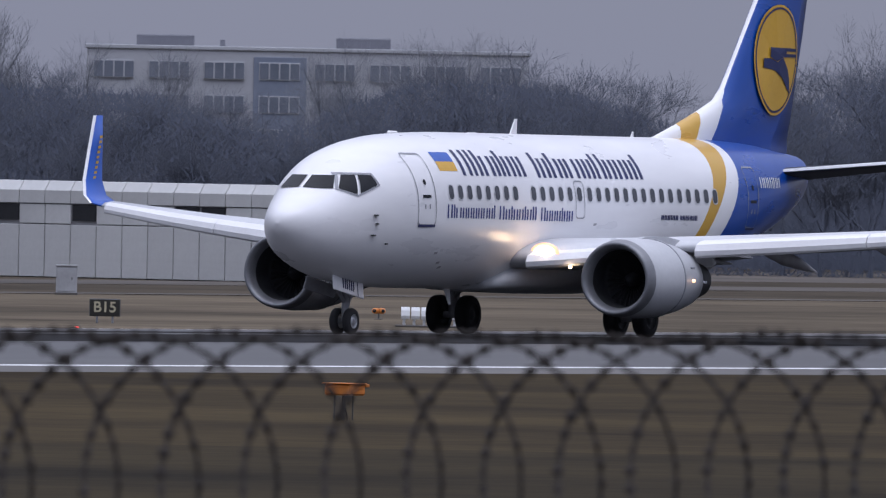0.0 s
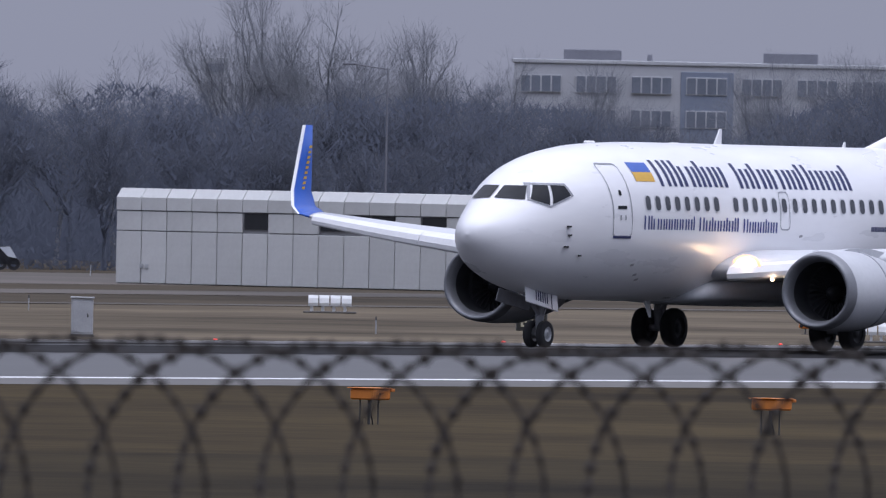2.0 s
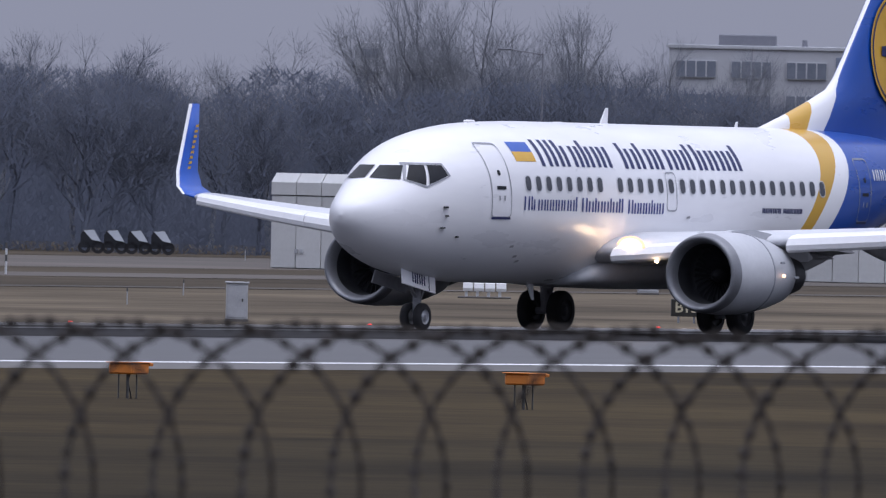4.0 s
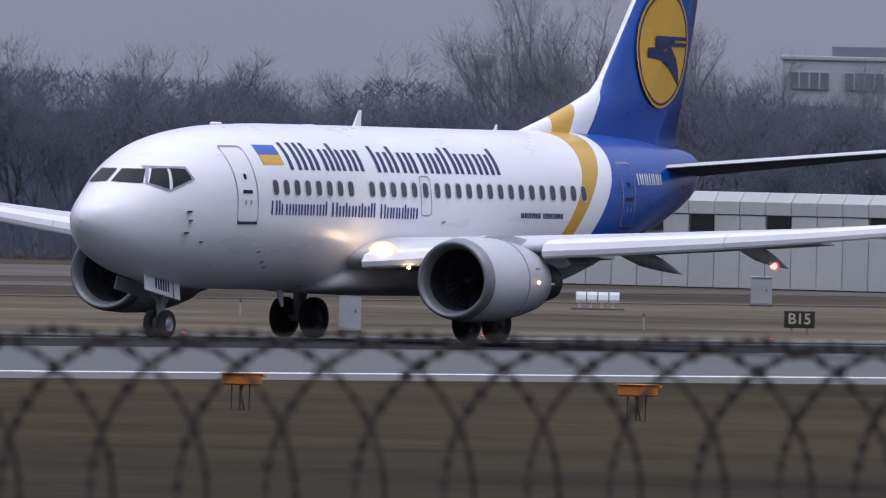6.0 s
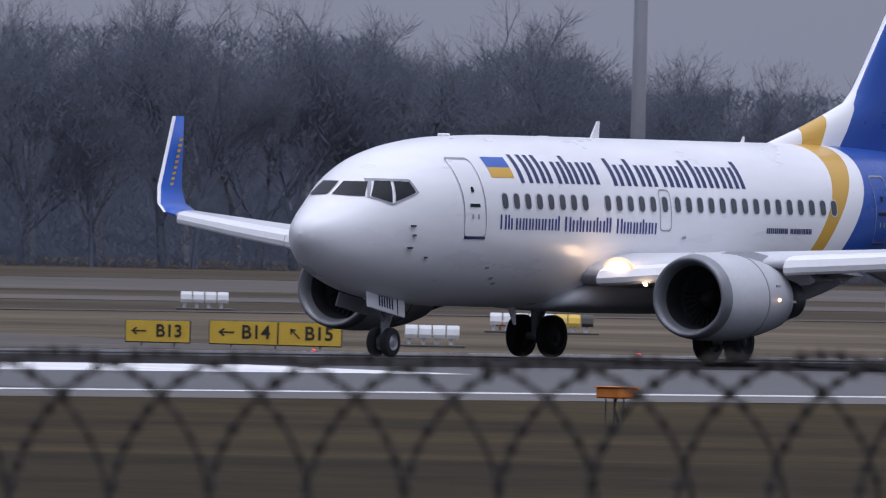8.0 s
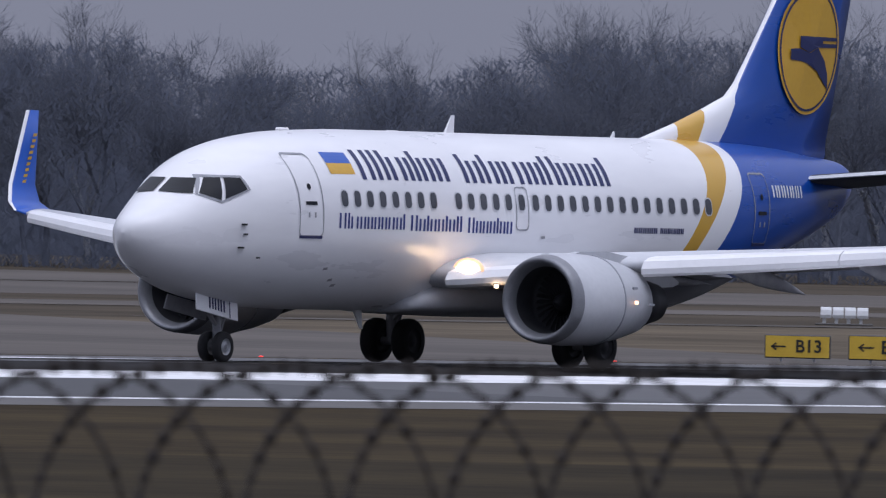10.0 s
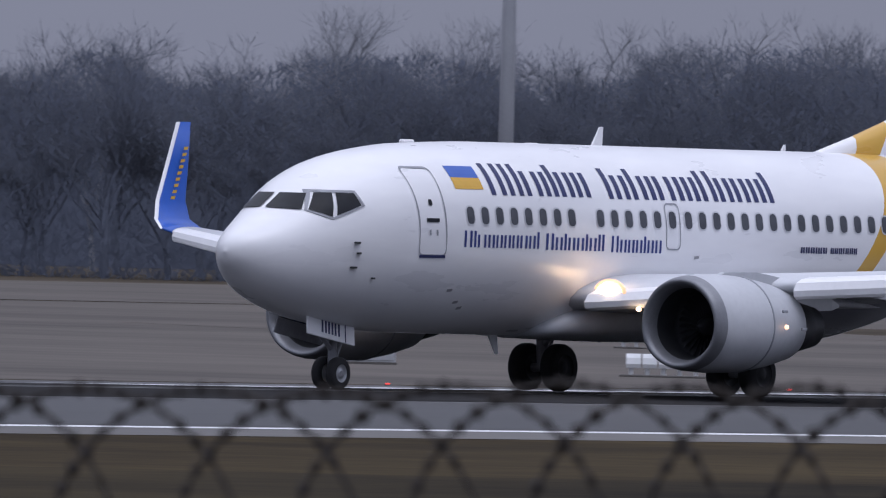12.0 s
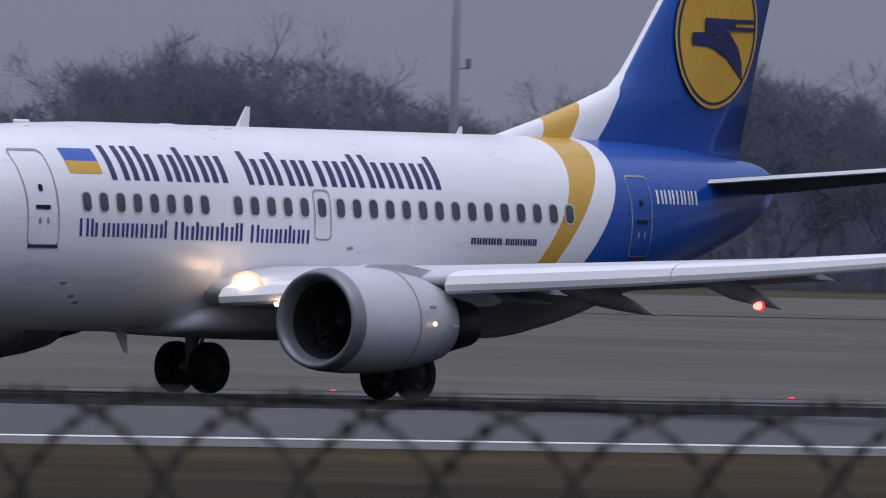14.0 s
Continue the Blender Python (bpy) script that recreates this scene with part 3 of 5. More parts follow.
def engine(parent, side):
    y, z = -side * 5.0, 1.53
    eng = part("engine", revolve_x([(0.28, 0.86), (0.10, 0.885), (0.02, 0.92), (0.0, 0.95), (0.03, 0.985), (0.14, 1.025), (0.40, 1.07), (0.9, 1.10), (1.6, 1.09), (2.2, 1.04), (2.8, 0.95), (3.45, 0.80), (3.47, 0.74), (3.0, 0.72)], 48, 0.90, (-0.10, y, z)), M_GREY, parent, "grey engine nacelle with a flattened lower lip", True)
    part("inlet_lip", revolve_x([(0.30, 0.80), (0.12, 0.84), (0.02, 0.90), (-0.012, 0.95), (0.02, 1.0), (0.14, 1.04), (0.30, 1.066)], 48, 0.90, (-0.11, y, z)), M_STEEL, eng, "bare metal inlet lip", True)
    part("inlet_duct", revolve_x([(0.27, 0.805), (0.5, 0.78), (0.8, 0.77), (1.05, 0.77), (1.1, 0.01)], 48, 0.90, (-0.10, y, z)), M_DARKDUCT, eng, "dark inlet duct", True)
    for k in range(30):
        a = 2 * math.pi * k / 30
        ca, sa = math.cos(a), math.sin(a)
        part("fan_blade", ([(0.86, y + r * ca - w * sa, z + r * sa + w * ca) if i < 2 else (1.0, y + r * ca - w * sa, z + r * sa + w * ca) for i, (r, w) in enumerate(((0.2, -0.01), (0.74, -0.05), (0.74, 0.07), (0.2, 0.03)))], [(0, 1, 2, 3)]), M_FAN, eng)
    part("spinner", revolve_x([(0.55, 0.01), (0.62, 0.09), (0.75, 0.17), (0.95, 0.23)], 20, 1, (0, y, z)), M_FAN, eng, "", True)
    part("core_nozzle", revolve_x([(3.1, 0.62), (3.75, 0.58), (4.5, 0.44), (4.52, 0.38), (4.2, 0.36)], 32, 1, (0, y, z + 0.02)), M_FAN, eng, "dark exhaust nozzle", True)
    part("exhaust_cone", revolve_x([(4.1, 0.30), (4.6, 0.2), (5.0, 0.02)], 20, 1, (0, y, z + 0.02)), M_STEEL, eng, "", True)
    pyl = [[(0.9, 0.0, 1.0), (1.4, 0.10, 1.14), (2.4, 0.16, 1.16), (4.2, 0.16, 0.94), (5.2, 0.10, 0.62), (5.6, 0.0, 0.5)], [(0.9, 0.0, 0.8), (1.4, 0.10, 0.7), (2.4, 0.16, 0.55), (4.2, 0.16, 0.35), (5.2, 0.10, 0.38), (5.6, 0.0, 0.45)]]
    up = [(x, y + q, z + h) for x, q, h in pyl[0]] + [(x, y - q, z + h) for x, q, h in pyl[0][-2:0:-1]]
    lo = [(x, y + q, z + h) for x, q, h in pyl[1]] + [(x, y - q, z + h) for x, q, h in pyl[1][-2:0:-1]]
    part("pylon", loft([lo, up]), M_GREY, eng)
    for lx, h in ((2.05, 0.62), (2.75, 0.25)):
        part("access_latch", box(lx, lx + 0.16, y - side * 1.12 - 0.03, y - side * 1.12 + 0.03, z + h - 0.3, z + h - 0.24, 0.01), M_LINE, eng)
    part("cowl_seam", revolve_x([(1.93, 1.05), (1.935, 1.075), (1.955, 1.09), (1.96, 1.05)], 48, 0.90, (-0.10, y, z)), M_LINE, eng, "dark joint line round the cowl", True)
    part("strake", ([(0.7, y + side * 0.62, z + 0.92), (1.5, y + side * 0.66, z + 0.92), (1.5, y + side * 0.84, z + 1.10), (1.2, y + side * 0.82, z + 1.08), (0.7, y + side * 0.64, z + 0.93)], [(0, 1, 2, 3, 4)]), M_GREY, eng)
    part("small_light", revolve_x([(0, 0.005), (0.02, 0.05), (0.05, 0.05), (0.07, 0.005)], 10, 1, (2.2, y - side * 1.10, z + 0.02)), M_AMBERGLOW, eng, "small glowing amber lamp")
    return eng


def wheel(parent, x, y, r, w, rim=M_RIM):
    """Tyre with a rounded tread and dished rim, axle along y."""
    prof = [(-w / 2, r * 0.55), (-w / 2, r * 0.82), (-w * 0.40, r * 0.95), (-w * 0.22, r), (w * 0.22, r), (w * 0.40, r * 0.95), (w / 2, r * 0.82), (w / 2, r * 0.55)]
    turn = Matrix.Translation((x, y, r)) @ Matrix.Rotation(radians(90), 4, "Z")
    wh = part("wheel", turned(revolve_x(prof, 36), turn), M_RUBBER, parent, "black aircraft wheel", True)
    for sgn in (-1, 1):
        part("rim", turned(revolve_x([(sgn * w * 0.46, r * 0.56), (sgn * w * 0.36, r * 0.50), (sgn * w * 0.26, r * 0.30), (sgn * w * 0.44, r * 0.24), (sgn * w * 0.44, 0.004)], 24), turn), rim, wh, "dull metal rim", True)
    return wh


def stems(s0, z0, z1, length, widths, bold, parent, material, tall=()):
    """A run of plain bars the size of lettering: two upright bars a character, one for a narrow one."""
    unit = length / sum(widths)
    a = s0
    for k, q in enumerate(widths):
        top = z1 if k in tall else z0 + (z1 - z0) * 0.78
        w = q * unit * 0.80
        b = unit * bold
        bars = [(a, a + b)] if q < 0.75 else [(a, a + b), (a + w - b, a + w)]
        for c, e in bars:
            part("marking_bar", decal([(c, top), (e, top), (e, z0), (c, z0)], 1, 6), material, parent)
        a += q * unit


def build_airliner():
    plane = thing("airliner", "white blue and yellow twin-engined airliner rolling along the runway", "airliner")
    fus = part("fuselage", fuselage_geo(), M_FUSELAGE, plane, "white fuselage with a yellow band and blue tail", True)
    # cockpit panes
    for sg in (1, -1):
        for cs in ([(0.05, 4.12), (0.61, 4.12), (0.765, 3.78), (0.05, 3.81)], ):
            part("windscreen", nose_pane([(sg * l, z) for l, z in cs], 8, 4), M_GLASS, fus, "dark cockpit glass", True)
    part("cockpit_window", decal([(2.64, 4.12), (2.93, 4.13), (2.69, 3.63), (2.30, 3.77)], 6, 6, 0.028), M_GLASS, fus, "dark cockpit glass", True)
    part("cockpit_window", decal([(3.00, 4.13), (3.38, 4.13), (3.43, 3.88), (2.79, 3.66)], 6, 6, 0.028), M_GLASS, fus, "dark cockpit glass", True)
    part("pane_surround", decal_ring([(3.44, 4.19), (3.53, 3.88), (2.69, 3.57), (2.22, 3.75), (2.58, 4.19)], 0.05, 0.020), M_LINE, fus)
    # cabin windows
    stops = [6.665 + 0.508 * k for k in range(8)] + [6.665 + 0.508 * (9 + k) for k in range(5)] + [14.377 + 0.5101 * k for k in range(15)] + [13.80]
    for s in stops:
        part("cabin_window", decal_disc(rounded(s - 0.125, s + 0.125, 3.56, 3.92, 0.10), 0.012), M_CABINGLASS, fus)
        part("window_rim", decal_ring(rounded(s - 0.155, s + 0.155, 3.53, 3.95, 0.12), 0.03, 0.009), M_WING, fus)
    # doors and the exit over the wing
    for s0, s1, z0, z1, r in ((4.96, 5.84, 2.86, 4.74, 0.12), (23.55, 24.30, 2.90, 4.55, 0.10)):
        d = part("cabin_door", decal_ring(rounded(s0, s1, z0, z1, r), 0.035), M_LINE, fus, "closed cabin door outlined in grey")
        mid = (s0 + s1) / 2
        part("door_window", decal_disc(rounded(mid - 0.06, mid + 0.06, 3.92, 4.06, 0.055), 0.012), M_GLASS, d)
        part("door_handle", decal([(mid - 0.2, 3.66), (mid + 0.2, 3.66), (mid + 0.2, 3.58), (mid - 0.2, 3.58)], 4, 2, 0.014), M_GLASS, d, "dark recessed handle")
        for dx in (-0.1, 0.12):
            part("door_mark", decal([(mid + dx - 0.03, 3.42), (mid + dx + 0.03, 3.42), (mid + dx + 0.03, 3.30), (mid + dx - 0.03, 3.30)], 1, 2, 0.012), M_LINE, d)
        part("door_sill", decal([(s0 + 0.02, z0 + 0.03), (s1 - 0.02, z0 + 0.03), (s1 - 0.02, z0 - 0.03), (s0 + 0.02, z0 - 0.03)], 6, 1, 0.016), M_NAVY, d)
    part("overwing_exit", decal_ring(rounded(13.56, 14.08, 3.10, 4.10, 0.12), 0.03), M_LINE, fus, "overwing exit outlined in grey")
    # flag and lettering as plain bars
    part("flag_patch", decal([(6.36, 4.77), (7.32, 4.77), (7.32, 4.53), (6.36, 4.53)], 8, 3), M_FLAGBLUE, fus, "blue upper half of a two-colour flag")
    part("flag_patch", decal([(6.36, 4.53), (7.32, 4.53), (7.32, 4.29), (6.36, 4.29)], 8, 3), M_YELLOW, fus, "yellow lower half of a two-colour flag")
    stems(7.56, 4.18, 4.84, 3.62, (1.15, 1, 0.7, 0.95, 0.45, 1, 0.95), 0.27, fus, M_NAVY, (0, 1, 4))
    stems(11.70, 4.16, 4.80, 6.04, (0.5, 1, 0.6, 0.95, 0.7, 1, 0.95, 0.6, 0.45, 1, 1, 0.95, 0.45), 0.27, fus, M_NAVY, (0, 2, 7, 8, 12))
    stems(6.43, 3.07, 3.42, 2.68, (1.2, 0.45, 1.3, 1, 1, 1, 1, 1.1, 1, 0.45), 0.26, fus, M_TEXTBLUE, (0, 1, 9))
    stems(9.30, 3.05, 3.40, 2.12, (1.1, 1, 0.45, 1, 1, 0.45, 1, 0.45, 0.45), 0.26, fus, M_TEXTBLUE, (0, 2, 5, 7, 8))
    stems(11.62, 3.03, 3.38, 1.84, (1.1, 1, 1, 1, 0.45, 1, 1), 0.26, fus, M_TEXTBLUE, (0, 4))
    stems(18.42, 3.10, 3.23, 0.99, (1, 1, 1, 0.5, 1, 1), 0.34, fus, M_NAVY, range(6))
    stems(19.50, 3.10, 3.23, 1.0, (1, 1, 1, 0.6, 1, 1, 1), 0.34, fus, M_NAVY, range(7))
    stems(24.50, 3.99, 4.27, 1.62, (1.1, 1.1, 0.6, 1.1, 1.1, 1.1), 0.26, fus, M_WHITE, range(6))
    # probes, vents, drain mast, aerials
    for s, z, w in ((3.20, 3.11, 0.16), (3.25, 2.89, 0.10), (3.17, 2.59, 0.17), (3.76, 2.37, 0.09)):
        l = skin(s, z)
        part("air_probe", join(box(s - 10 - w / 2, s - 10 + w / 2, -l - 0.06, -l, z - 0.02, z + 0.02, 0.006), box(s - 10 - w, s - 10 - w * 0.2, -l - 0.09, -l - 0.05, z - 0.015, z + 0.012, 0.004)), M_DARKDUCT, fus, "small dark air data probe")
    for s, z in ((6.88, 1.78), (6.62, 1.90), (6.2, 2.15), (14.6, 2.95)):
        part("vent", decal([(s, z + 0.03), (s + 0.17, z + 0.045), (s + 0.17, z - 0.015), (s, z - 0.03)], 2, 1, 0.012), M_STRUT, fus)
    part("blade_aerial", loft([[(3.34, -0.03, 5.28), (3.34, 0.03, 5.28), (3.72, 0.0, 5.28)], [(3.60, -0.012, 5.69), (3.60, 0.012, 5.69), (3.74, 0.0, 5.69)]]), M_WHITE, fus, "white blade aerial")
    part("blade_aerial", loft([[(10.16, -0.02, 5.26), (10.16, 0.02, 5.26), (10.34, 0.0, 5.26)], [(10.26, -0.01, 5.42), (10.26, 0.01, 5.42), (10.34, 0.0, 5.42)]]), M_WHITE, fus, "white blade aerial")
    part("blade_aerial", loft([[(-0.18, -0.03, 1.24), (-0.18, 0.03, 1.24), (0.16, 0.0, 1.24)], [(0.1, -0.01, 0.80), (0.1, 0.01, 0.80), (0.22, 0.0, 0.80)]]), M_WHITE, fus, "white blade aerial below the belly")
    for x in (-3.4, 1.0, 12.6):
        part("roof_fitting", box(x, x + 0.40, -0.07, 0.07, 5.20, 5.31, 0.03), M_WHITE, fus)
    # belly fairing
    rings = []
    for k in range(21):
        u = k / 20
        w = 0.5 + 1.52 * math.sin(math.pi * min(max(u * 0.94 + 0.03, 0), 1)) ** 0.32
        zb = 1.22 - 0.12 * math.sin(math.pi * u) ** 0.5 + 0.35 * max(0, u - 0.7) / 0.3
        zt = 1.5 + 0.75 * math.sin(math.pi * u) ** 0.6
        rings.append([(0.3 + u * 7.7, w * math.copysign(abs(math.cos(a)) ** 0.6, math.cos(a)), (zt + zb) / 2 + (zt - zb) / 2 * math.copysign(abs(math.sin(a)) ** 0.6, math.sin(a))) for a in [2 * math.pi * j / 24 for j in range(24)]])
    part("belly_fairing", loft(rings), M_GREY, fus, "grey wing root fairing", True)
    # fin with fillet
    fin = []
    for z, a, b in ((4.45, 25.5, 29.05), (5.05, 21.0, 29.2), (5.27, 21.32, 29.2), (5.63, 22.70, 29.3), (6.0, 23.95, 29.42), (6.3, 24.87, 29.5), (6.6, 25.24, 29.58), (7.2, 25.74, 29.74), (8.1, 26.45, 30.0), (9.05, 27.19, 30.22), (10.2, 28.10, 30.55), (11.1, 28.8, 30.8)):
        c = b - a
        t = min(0.13, 0.62 / c)
        fin.append([(a - 10 + c * x, c * q, z) for x, q in [(x, y * t) for x, y in [(1, 0), (0.85, 0.16), (0.6, 0.42), (0.3, 0.5), (0.12, 0.40), (0.03, 0.2), (0, 0), (0.03, -0.2), (0.12, -0.40), (0.3, -0.5), (0.6, -0.42), (0.85, -0.16)]]])
    part("fin", loft(fin), M_FIN, plane, "blue tail fin with white leading edge", True)

    def fin_plate(pts, off):
        """A flat outline of (s, z) laid on the port face of the fin."""
        V = []
        for s, z in pts:
            V.append((s - 10, -fin_half(s, z) - off, z))
        c = len(V)
        cs, cz = sum(p[0] for p in pts) / c, sum(p[1] for p in pts) / c
        V.append((cs - 10, -fin_half(cs, cz) - off, cz))
        return V, [(c, (i + 1) % c, i) for i in range(c)]

    def fin_half(s, z):
        rows = [(6.0, 23.95, 29.42), (6.6, 25.24, 29.58), (7.2, 25.74, 29.74), (8.1, 26.45, 30.0), (9.05, 27.19, 30.22), (10.2, 28.10, 30.55)]
        a, b = smooth_table(rows, z)[0]
        u = min(max((s - a) / (b - a), 0), 1)
        return float(np.interp(u, (0, 0.03, 0.12, 0.3, 0.6, 0.85, 1), (0, 0.2, 0.4, 0.5, 0.42, 0.16, 0))) * min(0.13 * (b - a), 0.62)

    def oval(rs, rz):
        return [(28.08 + 0.10 * math.sin(a) + rs * math.cos(a), 7.42 + rz * math.sin(a)) for a in [2 * math.pi * k / 40 for k in range(40)]]

    badge = part("tail_badge", fin_plate(oval(1.42, 1.49), 0.055), M_YELLOW, plane, "yellow oval badge with a plain dark swoosh")
    ring_o, ring_i = oval(1.35, 1.42), oval(1.29, 1.365)
    V = [(s - 10, -fin_half(s, z) - 0.062, z) for p in zip(ring_o, ring_i) for s, z in p]
    part("badge_ring", (V, [(2 * i, (2 * i + 2) % 80, (2 * i + 3) % 80, 2 * i + 1) for i in range(40)]), M_NAVY, badge)
    for pts in ([(27.59, 7.76), (28.64, 7.745), (28.64, 7.50), (28.39, 7.50), (28.0, 7.378), (27.59, 7.50)], [(28.63, 7.745), (29.38, 7.735), (29.38, 7.655), (28.63, 7.655)], [(28.63, 7.59), (29.38, 7.585), (29.38, 7.50), (28.63, 7.50)],
                [(27.163, 7.456), (27.555, 7.468), (28.035, 7.366), (28.393, 7.498), (28.784, 7.185), (28.952, 6.884), (29.0, 6.51), (28.784, 6.69), (28.393, 6.944), (27.89, 7.125), (27.5, 7.197), (27.163, 7.209)]):
        part("badge_shape", fin_plate(pts, 0.068), M_NAVY, badge)
    # tailplane: shaded underside and lit front edge are put into the colours
    for side in (1, -1):
        part("tailplane", wing_geo([(0.5, 26.25, 4.36, 3.1, 2.5), (1.3, 26.7, 4.44, 2.85, 2.5), (4.0, 28.32, 4.73, 1.95, 2.5), (6.35, 29.7, 4.98, 1.15, 2.5)], side, 0.085, 0.08), M_SCREEN, plane, "tailplane coloured dark for its shaded underside", True)
        tail_edge = [(26.25, 0.5, 4.36), (26.7, 1.3, 4.44), (28.32, 4.0, 4.73), (29.7, 6.35, 4.98)]
        part("tail_leading_edge", loft([[(s - 10.03 + dx, -side * l, z + dz) for dx, dz in ((0, 0.0), (0.06, 0.05), (0.2, 0.085), (0.2, 0.0), (0.05, -0.02))] for s, l, z in tail_edge]), M_WING, plane, "pale strip for the lit tailplane edge")
    # wings
    for side in (1, -1):
        w = part("wing", wing_geo(WING, side), M_WING, plane, "grey swept wing", True)
        part("slat", slat_geo(5.75, 9.7, side), M_WHITE, w, "white drooped slat")
        part("slat", slat_geo(9.72, 14.3, side), M_WHITE, w, "white drooped slat")
        part("root_slat", slat_geo(2.05, 4.1, side), M_WHITE, w, "white leading edge flap near the root")
        part("flap", flap_geo(2.0, 4.7, side, 1.3), M_STRUT, w)
        part("flap", flap_geo(5.5, 10.4, side, 0.95), M_STRUT, w)
        for l, ts, tz, dp in ((4.15, 18.25, 1.98, 0.26), (6.3, 18.9, 1.80, 0.42), (9.1, 19.3, 2.0, 0.40)):
            part("flap_fairing", fairing_geo(l, side, ts, tz, dp), M_STRUT, w, "dark grey flap track fairing", True)
        wl_ = part("winglet", winglet_geo(side), M_BLUE, w, "blue winglet with a white leading edge", True)
        edge = [(17.78, 14.98, 3.24), (17.95, 15.28, 3.45), (18.17, 15.43, 3.85), (18.69, 15.58, 4.68), (19.19, 15.70, 5.58)]
        part("leading_edge", loft([[(s - 10 + dx, -side * (l + dl), z) for dx, dl in ((-0.02, 0), (0.02, 0.035), (0.06, 0.045), (0.06, -0.045), (0.02, -0.035))] for s, l, z in edge]), M_WHITE, wl_, "white leading edge")
        for k in range(9):
            u0 = 0.10 + 0.085 * k
            zz, ss, ll = 3.72 + 1.6 * u0, 18.15 + 0.97 * u0 + 0.36, 15.42 + 0.27 * u0
            y = side * 0.075
            part("marking_bar", ([(ss - 10, -side * ll + y, zz), (ss + 0.15 - 10, -side * ll + y, zz + 0.01), (ss + 0.18 - 10, -side * ll + y, zz + 0.08), (ss + 0.03 - 10, -side * ll + y, zz + 0.07)], [(0, 1, 2, 3)]), M_YELLOW, wl_)
        engine(plane, side)
        # landing lamp in the wing root
        lamp_ = part("landing_lamp", turned(revolve_x([(-0.16, 0.01), (-0.13, 0.11), (-0.05, 0.19), (0.06, 0.235), (0.12, 0.23)], 20), Matrix.Translation((0.86, -side * 2.36, 2.19)) @ Matrix.Diagonal((1, 1.3, 0.86, 1))), M_LAMP, w, "glowing warm landing lamp in the wing root", True)
        # glowing ring added to imitate the halo of the lamp, not a fitting
        part("halo_ring", turned(revolve_x([(0.10, 0.225), (0.06, 0.30), (0.10, 0.33), (0.16, 0.30)], 20), Matrix.Translation((0.86, -side * 2.36, 2.19)) @ Matrix.Diagonal((1, 1.3, 0.86, 1))), M_LAMPHALO, lamp_, "glowing ring standing in for the halo of the lamp", True)
        part("turnoff_lamp", turned(revolve_x([(-0.04, 0.004), (-0.02, 0.035), (0.03, 0.045), (0.06, 0.04)], 12), Matrix.Translation((0.98, -side * 3.1, 1.84))), M_LAMP, w, "small glowing turn-off lamp", True)
        # trailing fairing lamp, with a glowing red ring added for its halo
        part("fairing_lamp", turned(revolve_x([(0.02, 0.07), (0.06, 0.11), (0.10, 0.10), (0.12, 0.05)], 12), Matrix.Translation((8.46, -side * 9.1 - side * 0.05, 2.07))), M_REDLAMP, w, "glowing red ring standing in for the halo of the lamp", True)
        part("fairing_lamp", turned(revolve_x([(-0.09, 0.01), (-0.06, 0.075), (0.04, 0.085), (0.09, 0.01)], 12), Matrix.Translation((8.46, -side * 9.1 - side * 0.05, 2.07))), M_STROBE, w, "glowing orange-red lamp on the fairing tail", True)
    # main gear
    for side in (1, -1):
        g = part("main_gear", join(tube((5.34, -side * 2.64, 0.5), (5.34, -side * 2.72, 2.3), 0.13, 0.16, 14), tube((5.34, -side * 3.15, 0.5), (5.34, -side * 2.13, 0.5), 0.09, 0.09, 12), tube((5.34, -side * 2.64, 0.95), (4.8, -side * 1.7, 1.6), 0.06, 0.07), tube((5.5, -side * 2.64, 0.75), (5.85, -side * 2.66, 1.5), 0.04, 0.04)), M_STRUT, plane, "grey main landing gear leg")
        part("gear_door", box(4.75, 5.95, -side * 3.02 - 0.03, -side * 3.02 + 0.03, 1.15, 2.1, 0.02), M_WHITE, g)
        for dy in (-0.43, 0.43):
            wheel(g, 5.34, -side * 2.64 + dy, 0.51, 0.36, M_DARKRIM)
    # nose gear with its two white doors
    g = part("nose_gear", join(tube((-5.63, 0, 0.34), (-5.55, 0, 1.5), 0.085, 0.11, 12), tube((-5.63, -0.28, 0.345), (-5.63, 0.28, 0.345), 0.06, 0.06), tube((-5.6, 0, 0.8), (-6.4, 0, 1.45), 0.05, 0.05), tube((-5.5, 0, 0.6), (-5.3, 0, 1.0), 0.035, 0.035)), M_STRUT, plane, "grey nose landing gear leg")
    for side in (1, -1):
        # far door in grey leg paint: its shade is put into the colour
        d = part("gear_door", turned(box(-0.80, 0.88, -0.02, 0.02, -0.24, 0.24 if side > 0 else 0.10, 0.015), Matrix.Translation((-6.25, -side * 0.40, 1.29)) @ Matrix.Rotation(radians(9), 4, "Y") @ Matrix.Rotation(radians(-side * 10), 4, "X")), M_WHITE if side > 0 else M_STRUT, g, "white nose gear door" if side > 0 else "nose gear door coloured grey for shade")
        face = Matrix.Translation((-6.25, -side * 0.40, 1.29)) @ Matrix.Rotation(radians(9), 4, "Y") @ Matrix.Rotation(radians(-side * 10), 4, "X")
        for k in range(3):
            a = -0.30 + k * 0.23
            for q in (a, a + 0.12):
                part("marking_bar", turned(box(q, q + 0.05, -side * 0.03 - 0.004, -side * 0.03 + 0.004, -0.13, 0.13), face), M_NAVY, d)
        part("marking_bar", turned(box(0.52, 0.545, -side * 0.03 - 0.004, -side * 0.03 + 0.004, -0.22, 0.22), face), M_NAVY, d)
        wheel(g, -5.63, side * 0.19, 0.345, 0.20)
    return plane


AIRLINER = build_airliner()

